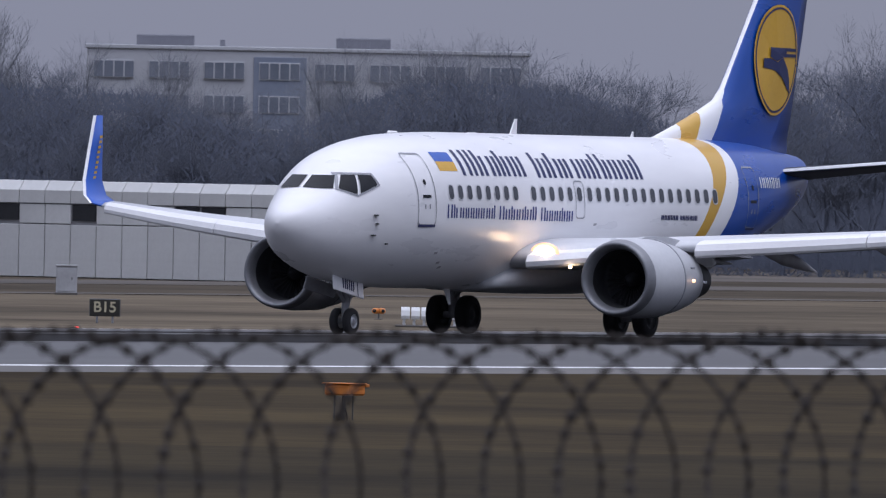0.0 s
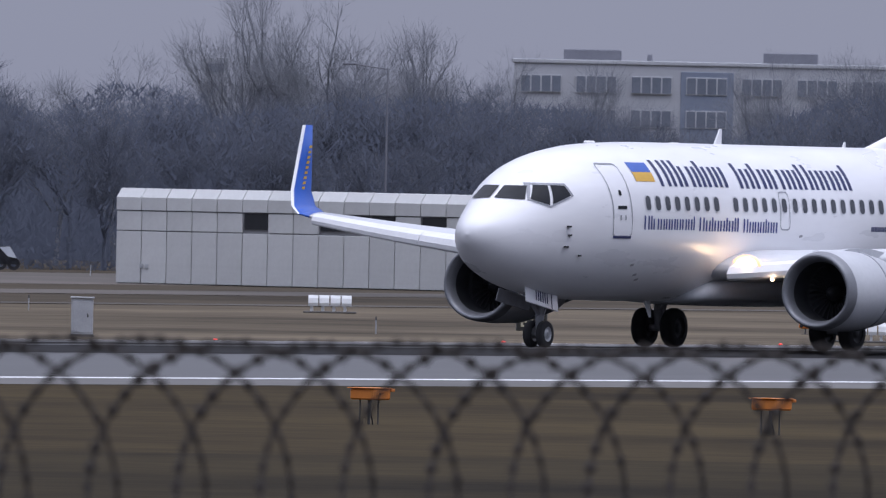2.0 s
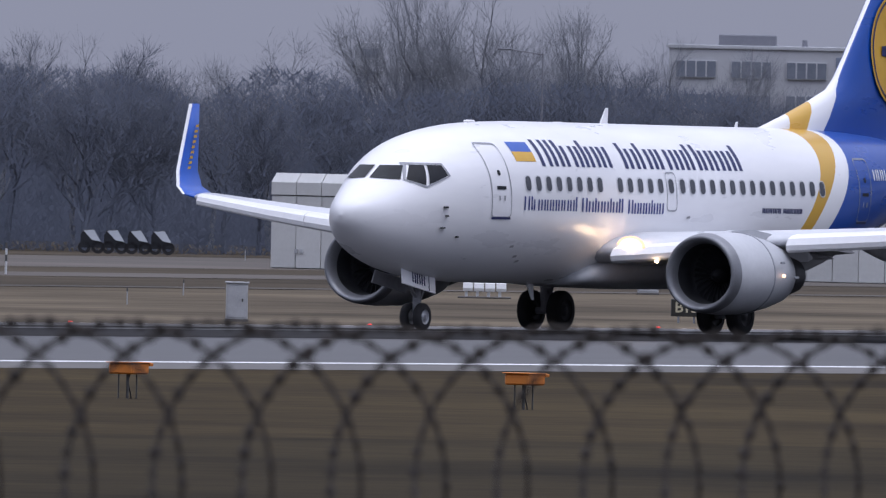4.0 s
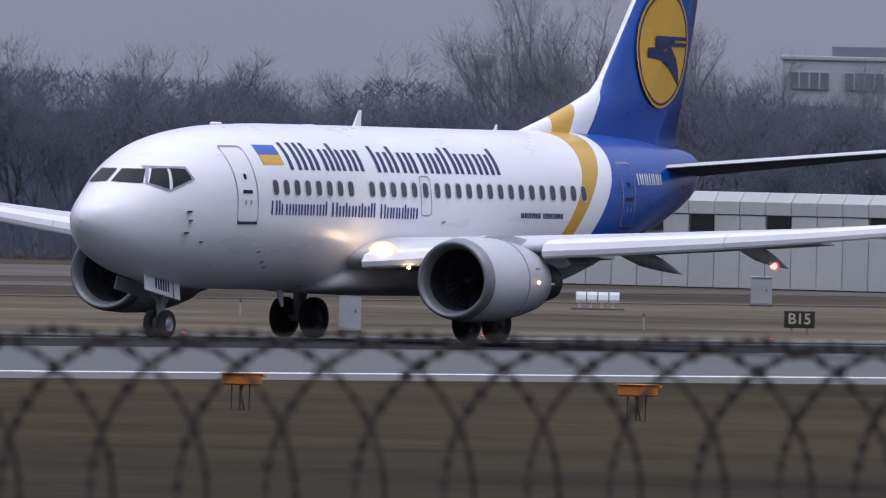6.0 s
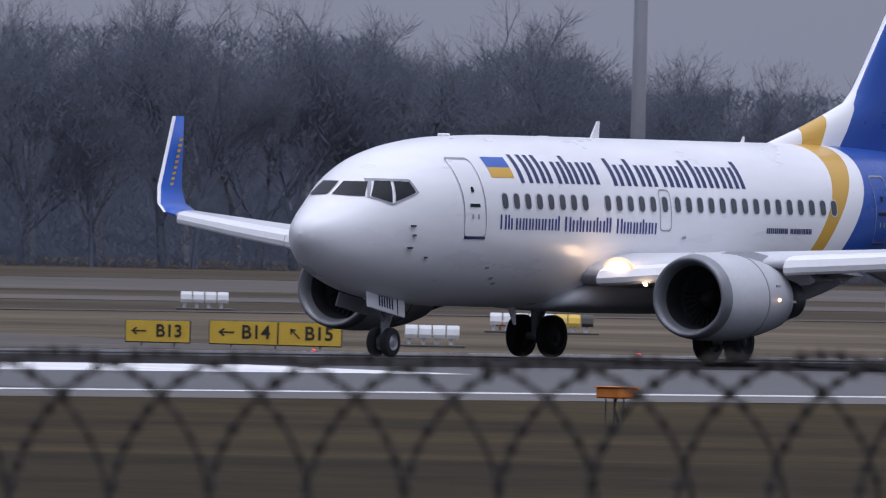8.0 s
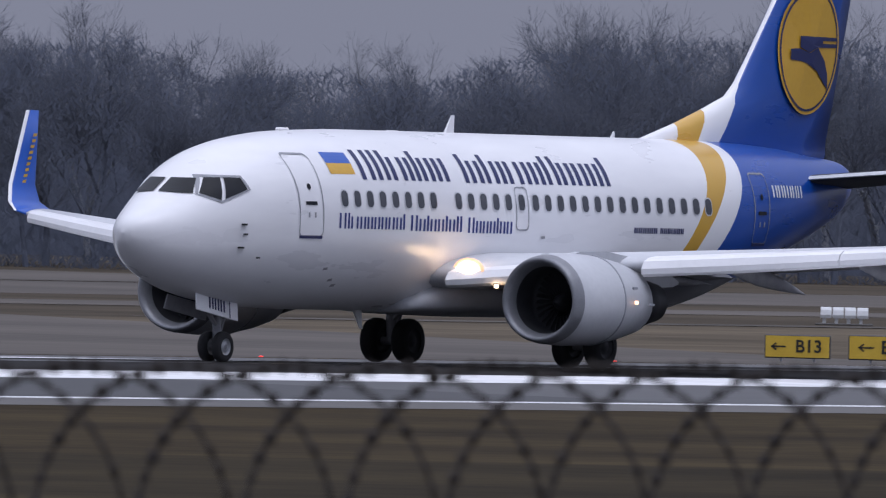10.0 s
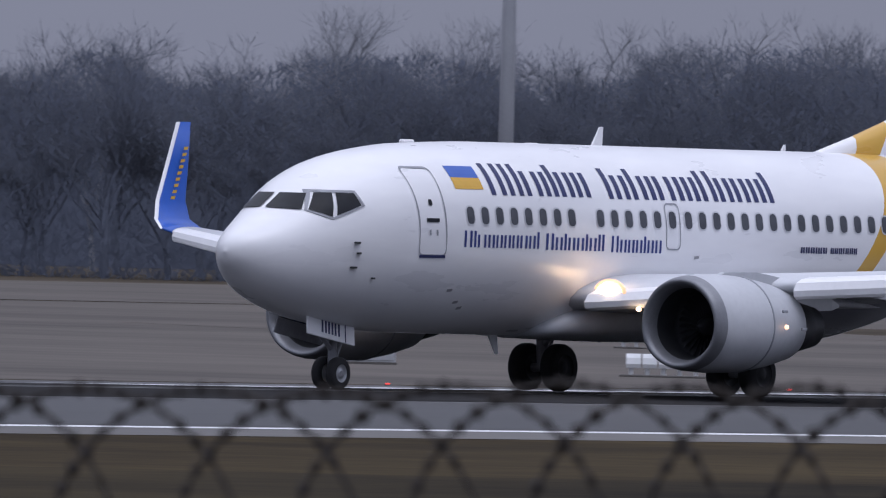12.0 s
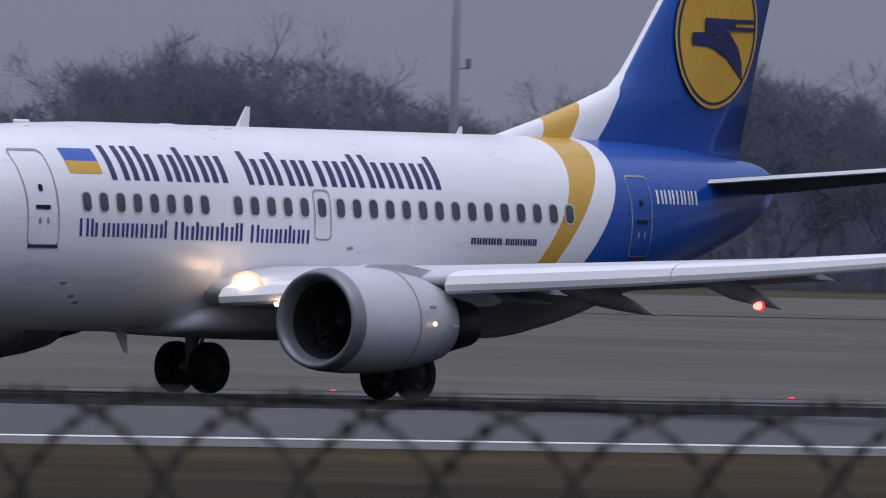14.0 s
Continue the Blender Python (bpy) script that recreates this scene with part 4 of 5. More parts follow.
# ---- things beside the runway ----


def polar(azimuth, d):
    return d * math.sin(radians(azimuth)), d * math.cos(radians(azimuth))


def facing(x, y, z=FIELD, turn=0.0):
    """A pose at x, y whose -y side looks towards the eye."""
    return pose(x, y, z, 0, 0, -math.degrees(math.atan2(x, y)) + turn)


def words(text, size, material, name="sign_text"):
    cu = bpy.data.curves.new(name, "FONT")
    cu.body, cu.size, cu.extrude, cu.align_x, cu.align_y = text, size, 0.006, "CENTER", "CENTER"
    cu.offset = size * 0.018
    tmp = new("tmp", cu)
    bpy.context.view_layer.update()
    me = bpy.data.meshes.new_from_object(tmp.evaluated_get(bpy.context.evaluated_depsgraph_get()))
    bpy.data.objects.remove(tmp)
    me.materials.clear()
    me.materials.append(material)
    return me


def letter_part(text, size, material, parent, x, z, y):
    ob = new("lettering", words(text, size, material))
    ob.parent = parent
    ob.matrix_basis = Matrix.Translation((x, y, z)) @ Matrix.Rotation(radians(90), 4, "X")
    return ob


def arrow_geo(x, z, y, size, angle):
    g = join(box(-0.5, 0.5, -0.004, 0.004, -0.05, 0.05), ([(-0.5, -0.004, 0), (-0.18, -0.004, 0.27), (-0.10, -0.004, 0.19), (-0.34, -0.004, 0.0), (-0.10, -0.004, -0.19), (-0.18, -0.004, -0.27)], [(0, 3, 2, 1), (0, 5, 4, 3)]))
    return turned(g, Matrix.Translation((x, y, z)) @ Matrix.Rotation(radians(angle), 4, "Y") @ Matrix.Scale(size, 4))


def sign_board(m, w, h, foot, face, label, pieces):
    s = thing("taxiway_sign", label, "airfield sign", m)
    part("housing", box(-w / 2, w / 2, 0, 0.16, foot, foot + h, 0.02), M_SIGNFRAME, s)
    part("sign_face", box(-w / 2 + 0.03, w / 2 - 0.03, -0.012, -0.002, foot + 0.03, foot + h - 0.03), face, s)
    for k in range(max(2, int(w))):
        x = -w / 2 + w * (k + 0.5) / max(2, int(w))
        part("leg", box(x - 0.03, x + 0.03, 0.05, 0.11, 0, foot + 0.02, 0.008), M_GALV, s)
    for kind, arg, size, x in pieces:
        if kind == "text":
            letter_part(arg, size, M_SIGNPALE if face is M_SIGNBLACK else M_SIGNBLACK, s, x, foot + h * 0.5, -0.02)
        elif kind == "arrow":
            part("arrow", arrow_geo(x, foot + h * 0.5, -0.022, size, arg), M_SIGNBLACK, s)
        else:
            part("divider", box(x - 0.02, x + 0.02, -0.02, -0.013, foot + 0.04, foot + h - 0.04), M_SIGNBLACK, s)
    return s


sign_board(facing(639.5, 366.4), 0.92, 0.52, 0.20, M_SIGNBLACK, "black taxiway sign with faded pale letters B15", [("text", "B15", 0.44, 0.0)])
sign_board(facing(555.5, 357.6, turn=-6), 3.55, 0.66, 0.10, M_SIGNYELLOW, "yellow taxiway sign with black arrows and B14 B15",
           [("arrow", 0, 0.42, -1.30), ("text", "B14", 0.50, -0.52), ("rule", 0, 0, 0.07), ("arrow", 45, 0.36, 0.52), ("text", "B15", 0.50, 1.16)])
sign_board(facing(554.1, 360.4, turn=-6), 1.75, 0.62, 0.10, M_SIGNYELLOW, "yellow taxiway sign with black arrow and B13", [("arrow", 0, 0.40, -0.5), ("text", "B13", 0.46, 0.30)])
sign_board(facing(609.3, 450.1), 1.0, 0.5, 0.1, M_SIGNYELLOW, "small yellow airfield sign beside the taxiway", [])
sign_board(facing(458.0, 362.0), 0.66, 0.46, 0.08, M_SIGNBLACK, "small framed airfield sign on the shoulder", [])


def cabinet(x, y, w, d, h, label, paint=M_CABINET):
    c = thing("utility_cabinet", label, "cabinet", facing(x, y), "cabinets along the field")
    part("body", box(-w / 2, w / 2, -d / 2, d / 2, 0.06, h, 0.02), paint, c)
    part("plinth", box(-w / 2 - 0.03, w / 2 + 0.03, -d / 2 - 0.03, d / 2 + 0.03, 0, 0.08, 0.01), M_SHOULDER, c)
    part("lid", box(-w / 2 - 0.03, w / 2 + 0.03, -d / 2 - 0.04, d / 2 + 0.03, h, h + 0.05, 0.012), paint, c)
    dr = part("door", box(-w / 2 + 0.06, w / 2 - 0.06, -d / 2 - 0.015, -d / 2, 0.12, h - 0.08, 0.006), paint, c)
    part("lock", box(w * 0.22, w * 0.22 + 0.04, -d / 2 - 0.04, -d / 2 - 0.015, h * 0.52, h * 0.52 + 0.10, 0.008), M_SIGNFRAME, dr)


cabinet(603.6, 360.4, 0.62, 0.45, 1.08, "pale grey utility cabinet on the far shoulder")
cabinet(757.9, 435.8, 0.74, 0.5, 1.0, "pale grey utility cabinet in the grass")
cabinet(702.0, 447.4, 0.60, 0.5, 0.98, "weathered grey utility cabinet in a pair")
cabinet(704.4, 448.2, 0.60, 0.5, 0.98, "weathered grey utility cabinet in a pair")
cabinet(455.5, 357.6, 0.68, 0.5, 0.90, "stained grey utility cabinet on the shoulder", M_STAINED)
cabinet(456.95, 357.6, 0.66, 0.5, 0.90, "stained grey utility cabinet on the shoulder", M_STAINED)
cabinet(710.8, 520.5, 1.0, 0.5, 0.95, "wide pale grey utility cabinet before the woods")
cabinet(579.6, 411.6, 0.24, 0.22, 0.56, "slim grey service post beside the taxiway")
cabinet(521.0, 392.0, 1.3, 0.6, 0.78, "wide low grey utility cabinet")


def light_house(x, y, n, w, label, yellow=0.0):
    """A low white housing of rounded hoods side by side, some with a yellow end."""
    c = thing("light_housing", label, "light housing", facing(x, y), "white housings along the field")
    for k in range(n):
        x0 = (k - n / 2) * w
        prof = [(0, 0.24), (-0.02, 0.34), (0.05, 0.50), (0.16, 0.58), (0.5, 0.60), (0.64, 0.5), (0.66, 0.24)]
        r0 = [(x0 + 0.02, a, b) for a, b in prof]
        r1 = [(x0 + w - 0.02, a, b) for a, b in prof]
        hood = part("hood", loft([r1, r0]), M_SIGNBLACK if yellow and k == n - 1 else M_SIGNYELLOW if yellow and k >= n - yellow else M_LIGHTBOX, c)
        part("foot", box(x0 + w * 0.22, x0 + w * 0.50, 0.06, 0.5, 0.05, 0.25, 0.01), M_LIGHTBOX, hood)
    part("base", box(-n * w / 2 - 0.15, n * w / 2 + 0.15, -0.15, 0.75, 0.0, 0.07, 0.02), M_SHOULDER, c)


light_house(719.5, 420.0, 4, 0.37, "row of white hooded light housings on a slab")
light_house(576.3, 365.9, 4, 0.38, "row of white hooded light housings beside the runway")
light_house(651.0, 361.8, 6, 0.30, "row of white hooded light housings beside the runway")
light_house(631.2, 396.9, 8, 0.39, "long white housing row with a yellow end", 3)
light_house(592.6, 435.8, 4, 0.38, "row of white hooded light housings beside the taxiway")
light_house(511.0, 374.6, 7, 0.41, "long white housing row with a yellow end", 3)
light_house(459.0, 361.3, 4, 0.32, "row of white hooded light housings on the shoulder")
light_house(687.4, 445.3, 4, 0.40, "row of white hooded light housings far off")


def edge_lamp(x, y, z, material, label, group):
    c = thing("edge_lamp", label, "runway lamp", pose(x, y, z), group)
    part("stem", tube((0, 0, 0), (0, 0, 0.03), 0.07, 0.06, 10), M_SIGNFRAME, c)
    part("lens", turned(revolve_x([(0, 0.06), (0.02, 0.06), (0.03, 0.04), (0.035, 0.004)], 14), Matrix.Translation((0, 0, 0.03)) @ Matrix.Rotation(radians(-90), 4, "Y")), material, c, "glowing red lens")


for k in range(16):
    edge_lamp(620.6 - 15.82 * k, 347.4, ground_z(347.4), M_REDLAMP, "small glowing red lamp at the runway edge", "red lamps along the runway")


def marker(x, y):
    """Low guard lamp: two orange lamp barrels side by side on a short stem."""
    c = thing("guard_lamp", "small orange twin guard lamp on a short stem", "runway lamp", facing(x, y), "orange guard lamps")
    part("stem", tube((0, 0, 0), (0, 0, 0.22), 0.028, 0.022, 8), M_SIGNFRAME, c)
    for sg in (-1, 1):
        bar = part("barrel", turned(revolve_x([(0.0, 0.01), (0.0, 0.075), (0.06, 0.095), (0.17, 0.085), (0.21, 0.04), (0.215, 0.004)], 14), Matrix.Translation((0, 0, 0.27)) @ Matrix.Rotation(radians(90 - sg * 90), 4, "Z")), M_ORANGE, c, smooth=True)
        part("lens", turned(revolve_x([(-0.02, 0.004), (-0.015, 0.05), (0.01, 0.06)], 12), Matrix.Translation((sg * 0.13, -0.08, 0.27)) @ Matrix.Rotation(radians(90), 4, "Z")), M_WINDOWDARK, bar)
    part("base", box(-0.14, 0.14, -0.14, 0.14, 0, 0.03, 0.008), M_SHOULDER, c)


for x, y in ((570.5, 367.0), (596.0, 380.2), (597.8, 376.8), (519.9, 364.6), (633.0, 399.5), (582.6, 413.2), (677.9, 378.6)):
    marker(x, y)

# marker stakes in the grass, one tall and banded
for x, y, h in ((777.9, 474.3, 1.18), (655, 395, 0.5), (700, 420, 0.5), (640, 372, 0.5), (880, 480, 0.5), (905, 540, 0.6)):
    c = thing("marker_stake", "tall black and white banded marker stake" if h > 1 else "thin pale marker stake in the grass", "stake", facing(x, y), "marker stakes")
    part("rod", tube((0, 0, 0), (0, 0, h), 0.022 + 0.02 * (h > 1), 0.018 + 0.02 * (h > 1), 8), M_LIGHTBOX if h > 1 else M_CABINET, c)
    for z in ((0.42, 0.62), (0.82, 1.0)) if h > 1 else ((0.8, 1.02),):
        part("band", tube((0, 0, h * z[0]), (0, 0, h * z[1]), 0.026 + 0.02 * (h > 1), 0.024 + 0.02 * (h > 1), 8), M_SIGNFRAME, c)


def glide_box(y):
    """Orange slope indicator box on two legs, side on to the runway."""
    c = thing("slope_indicator", "orange approach slope light box on legs in grass", "light box", pose(421.0, y, FIELD), "slope indicators in a row")
    bd = part("box", box(-0.30, 0.34, -0.28, 0.28, 0.48, 0.70, 0.03), M_ORANGE, c)
    part("lid", box(-0.35, 0.35, -0.31, 0.31, 0.70, 0.72, 0.008), M_ORANGE, bd)
    part("hood", box(0.34, 0.48, -0.29, 0.29, 0.64, 0.70, 0.01), M_ORANGE, bd)
    part("lens_slot", box(0.342, 0.352, -0.24, 0.24, 0.52, 0.62), M_WINDOWDARK, bd)
    for lx in (-0.16, 0.16):
        for ly in (-0.1, 0.12):
            part("leg", tube((lx, ly, 0), (lx, ly, 0.48), 0.016, 0.016, 8), M_SIGNFRAME, c)
    part("cable", join(*[tube((-0.1 - 0.06 * math.sin(a), -0.1, 0.48 - 0.08 * k), (-0.1 - 0.06 * math.sin(b), -0.1, 0.40 - 0.08 * k), 0.015, 0.015, 6) for k, (a, b) in enumerate([(j * 0.8, (j + 1) * 0.8) for j in range(6)])]), M_RUBBER, c)


for azi in (58.011, 58.914, 59.822, 60.742):
    glide_box(421.0 / math.tan(radians(azi)))

# ---- low clad building ----


def technical_building():
    a, b = Vector((857.5, 510.5, 0)), Vector((852.5, 471.0, 0))
    u = (b - a).normalized()
    turn = math.degrees(math.atan2(u.y, u.x))
    m = pose(a.x, a.y, FIELD, 0, 0, turn)
    n, pitch, depth = 32, 1.272, 12.0
    bl = thing("technical_building", "long low flat-roofed building clad in pale grey panels", "building", m)
    part("core", box(0.03, n * pitch, 0.08, depth, 0, 3.40, 0.03), M_SEAM, bl)
    part("roof", box(0.0, n * pitch, 0.30, depth + 0.05, 3.66, 3.815, 0.01), M_PANEL, bl)
    low = mesh_of("panel", *box(0.018, pitch - 0.018, 0.0, 0.08, 0.04, 2.10, 0.012), M_PANEL)
    mid = mesh_of("panel", *box(0.018, pitch - 0.018, 0.0, 0.08, 2.14, 2.90, 0.012), M_PANEL)
    r0 = [(0.018, q, z) for q, z in ((0.08, 2.95), (-0.03, 2.95), (-0.03, 3.45), (0.28, 3.82), (0.5, 3.82), (0.5, 3.70))]
    top = mesh_of("panel", *loft([r0, [(pitch - 0.018, q, z) for _, q, z in r0]]), M_PANEL)
    dark = mesh_of("window_pane", *box(0.06, pitch - 0.06, 0.03, 0.09, 2.27, 2.90, 0.01), M_WINDOWDARK)
    glass = {5, 8, 9, 10, 12, 15, 19, 20}
    for k in range(n):
        for me, skip in ((low, False), (mid, k in glass), (top, False)):
            if skip:
                ob = new("window_pane", dark)
                tagged(ob, "dark horizontal window")
            else:
                ob = new("panel", me)
            ob.parent = bl
            ob.matrix_basis = Matrix.Translation((k * pitch, 0, 0))
    for x in (1.25, 1.51):
        part("wall_box", box(x, x + 0.16, -0.06, 0.0, 0.62, 0.80, 0.01), M_CABINET, bl)


technical_building()


def apartment_house(az0, az1, d, storeys, z_top, label, bays, blue=()):
    """Far flat-roofed block of flats; its lower floors stand behind the trees."""
    p, q = Vector((*polar(az0, d), 0)), Vector((*polar(az1, d), 0))
    u = (q - p).normalized()
    w = (q - p).length
    h = z_top + 4.0
    bl = thing("apartment_house", label, "apartment building", pose(p.x, p.y, -4.0, 0, 0, math.degrees(math.atan2(u.y, u.x))), "apartment blocks")
    part("wall", box(0, w, 0.0, 12, 0, h, 0.05), M_RENDERWALL, bl)
    part("parapet", box(-0.15, w + 0.15, -0.15, 12.1, h, h + 0.35, 0.05), M_RENDERWALL, bl)
    bw = w / bays
    for k in range(bays):
        if k in blue:
            part("facade_panel", box(k * bw + 0.1, (k + 1) * bw - 0.1, -0.12, 0.02, 0.5, h - 0.5, 0.03), M_BLUEWALL, bl, "blue-grey facade strip")
        for f in range(storeys):
            zt = h - 0.95 - f * 2.8
            x0, x1 = k * bw + bw * 0.12, (k + 1) * bw - bw * 0.14
            wd = part("window", box(x0, x1, -0.20, -0.10, zt - 1.5, zt, 0.02), M_FRAMEWHITE, bl)
            m = 4
            for j in range(m):
                a = x0 + (x1 - x0) * j / m
                part("pane", box(a + 0.07, a + (x1 - x0) / m - 0.05, -0.23, -0.205, zt - 1.42, zt - 0.08), M_PANE, wd)
    return bl, w, h


blk, bw_, bh_ = apartment_house(60.137, 61.15, 2100, 3, 13.1, "pale rendered apartment block behind bare trees", 8, (3,))
for a0, a1 in ((60.250, 60.382), (60.708, 60.833)):
    x0, x1 = (a0 - 60.137) / 1.013 * bw_, (a1 - 60.137) / 1.013 * bw_
    part("roof_plant", box(x0, x1, 2, 8, bh_ + 0.3, bh_ + 1.25, 0.08), M_ROOF, blk, "dark plant room on the roof")
part("chimney", tube(((60.447 - 60.137) / 1.013 * bw_, 4, bh_ + 0.2), ((60.447 - 60.137) / 1.013 * bw_, 4, bh_ + 0.9), 0.25, 0.2, 10), M_ROOF, blk)
tw = thing("far_tower", "slim grey stair tower behind the woods", "tower", facing(*polar(59.452, 1700), -4))
part("shaft", box(-0.82, 0.82, 0, 1.6, 0, 13.4, 0.05), M_RENDERWALL, tw)
part("head", box(-0.97, 0.95, -0.15, 1.8, 13.4, 15.45, 0.06), M_RENDERWALL, tw)
part("window_band", box(-0.6, 0.6, -0.19, -0.155, 14.4, 15.0, 0.02), M_PANE, tw, "dark window band")


def mast(az, d, r, h, label, lamps=False, bracket=0.0):
    x, y = polar(az, d)
    c = thing("flood_mast", label, "mast", facing(x, y), "tall masts over the field")
    part("pole", loft([[(rr * math.cos(a), rr * math.sin(a), z) for a in [2 * math.pi * k / 16 for k in range(16)]] for z, rr in ((0, r * 1.25), (h * 0.3, r * 1.08), (h, r * 0.8))]), M_MAST, c, smooth=True)
    part("foot", box(-r * 2, r * 2, -r * 2, r * 2, 0, 0.25, 0.05), M_SHOULDER, c)
    if lamps:
        hd = part("crossbar", box(-1.7, 1.7, -0.15, 0.15, h - 0.05, h + 0.10, 0.03), M_ROOF, c)
        for k in (-1.4, -0.7, 0.7, 1.4):
            part("flood_lamp", box(k - 0.32, k + 0.32, -0.3, 0.3, h - 0.24, h - 0.04, 0.04), M_ROOF, hd, "dark floodlight head")
    if bracket:
        part("bracket", box(0, 0.55, -0.04, 0.04, bracket, bracket + 0.06, 0.01), M_ROOF, c)
        part("sensor", box(0.4, 0.6, -0.08, 0.08, bracket + 0.06, bracket + 0.42, 0.03), M_ROOF, c)


mast(58.048, 900, 0.24, 24, "tall pale steel floodlight mast")
mast(54.556, 1050, 0.16, 12.4, "steel mast with a floodlight crossbar", True)
mast(53.339, 909, 0.25, 24, "tall pale steel floodlight mast")
mast(50.321, 950, 0.15, 22, "tall slim steel mast with a small sensor", False, 8.7)
lp = thing("street_lamp", "thin street lamp with a side arm before the woods", "street lamp", facing(*polar(59.848, 1075)))
part("pole", tube((0, 0, 0), (0, 0, 9.1), 0.05, 0.035, 10), M_ROOF, lp)
part("arm", join(tube((0, 0, 9.05), (-1.5, 0, 9.25), 0.03, 0.025, 8)), M_ROOF, lp)
part("lamp_head", box(-1.95, -1.35, -0.12, 0.12, 9.2, 9.30, 0.03), M_ROOF, lp)


def dark_vehicle(x, y):
    """Low dark parked vehicle seen over the grass, with a slanted pale windscreen."""
    c = thing("parked_vehicle", "dark parked vehicle with a slanted pale windscreen", "vehicle", facing(x, y), "dark vehicles parked in a row")
    prof = [(-0.46, 0.25), (-0.46, 0.80), (-0.36, 1.02), (0.12, 1.06), (0.44, 0.52), (0.48, 0.42), (0.48, 0.25)]
    part("body", loft([[(a, -0.85, z) for a, z in prof], [(a, 0.85, z) for a, z in prof]]), M_CARDARK, c)
    part("windscreen", ([(0.12, -0.86, 1.04), (-0.34, -0.86, 1.0), (0.04, -0.875, 0.60), (0.43, -0.875, 0.53)], [(0, 1, 2, 3)]), M_CARGLASS, c, "pale slanted glass")
    for a in (-0.28, 0.30):
        part("wheel", turned(revolve_x([(-0.1, 0.14), (-0.1, 0.28), (0.1, 0.28), (0.1, 0.14)], 18), Matrix.Translation((a, -0.75, 0.28)) @ Matrix.Rotation(radians(90), 4, "Z")), M_RUBBER, c)


for azi in (58.822, 58.876, 58.930, 58.984):
    dark_vehicle(*polar(azi, 1090))


def blast_screen(az, d, w, h):
    c = thing("blast_screen", "dark slanting jet blast screen before the woods", "screen", facing(*polar(az, d)), "blast screens")
    part("sheet", loft([[(-w / 2, 0, 0.02), (w / 2, 0, 0.02), (w / 2 - 0.2, 0.06, h), (-w / 2 + 0.7, 0.06, h)], [(-w / 2, 0.1, 0.02), (w / 2, 0.1, 0.02), (w / 2 - 0.2, 0.14, h), (-w / 2 + 0.7, 0.14, h)]]), M_SCREEN, c)
    part("top_rail", box(-w / 2 + 0.65, w / 2 - 0.15, 0.0, 0.16, h, h + 0.05, 0.01), M_GALV, c)
    for k in range(4):
        x = -w / 2 + 0.9 + k * (w - 1.4) / 3
        part("brace", tube((x, 0.1, h * 0.9), (x, 1.2, 0), 0.04, 0.04, 6), M_GALV, c)


blast_screen(53.17, 930, 5.0, 1.7)
blast_screen(53.62, 930, 5.4, 1.7)

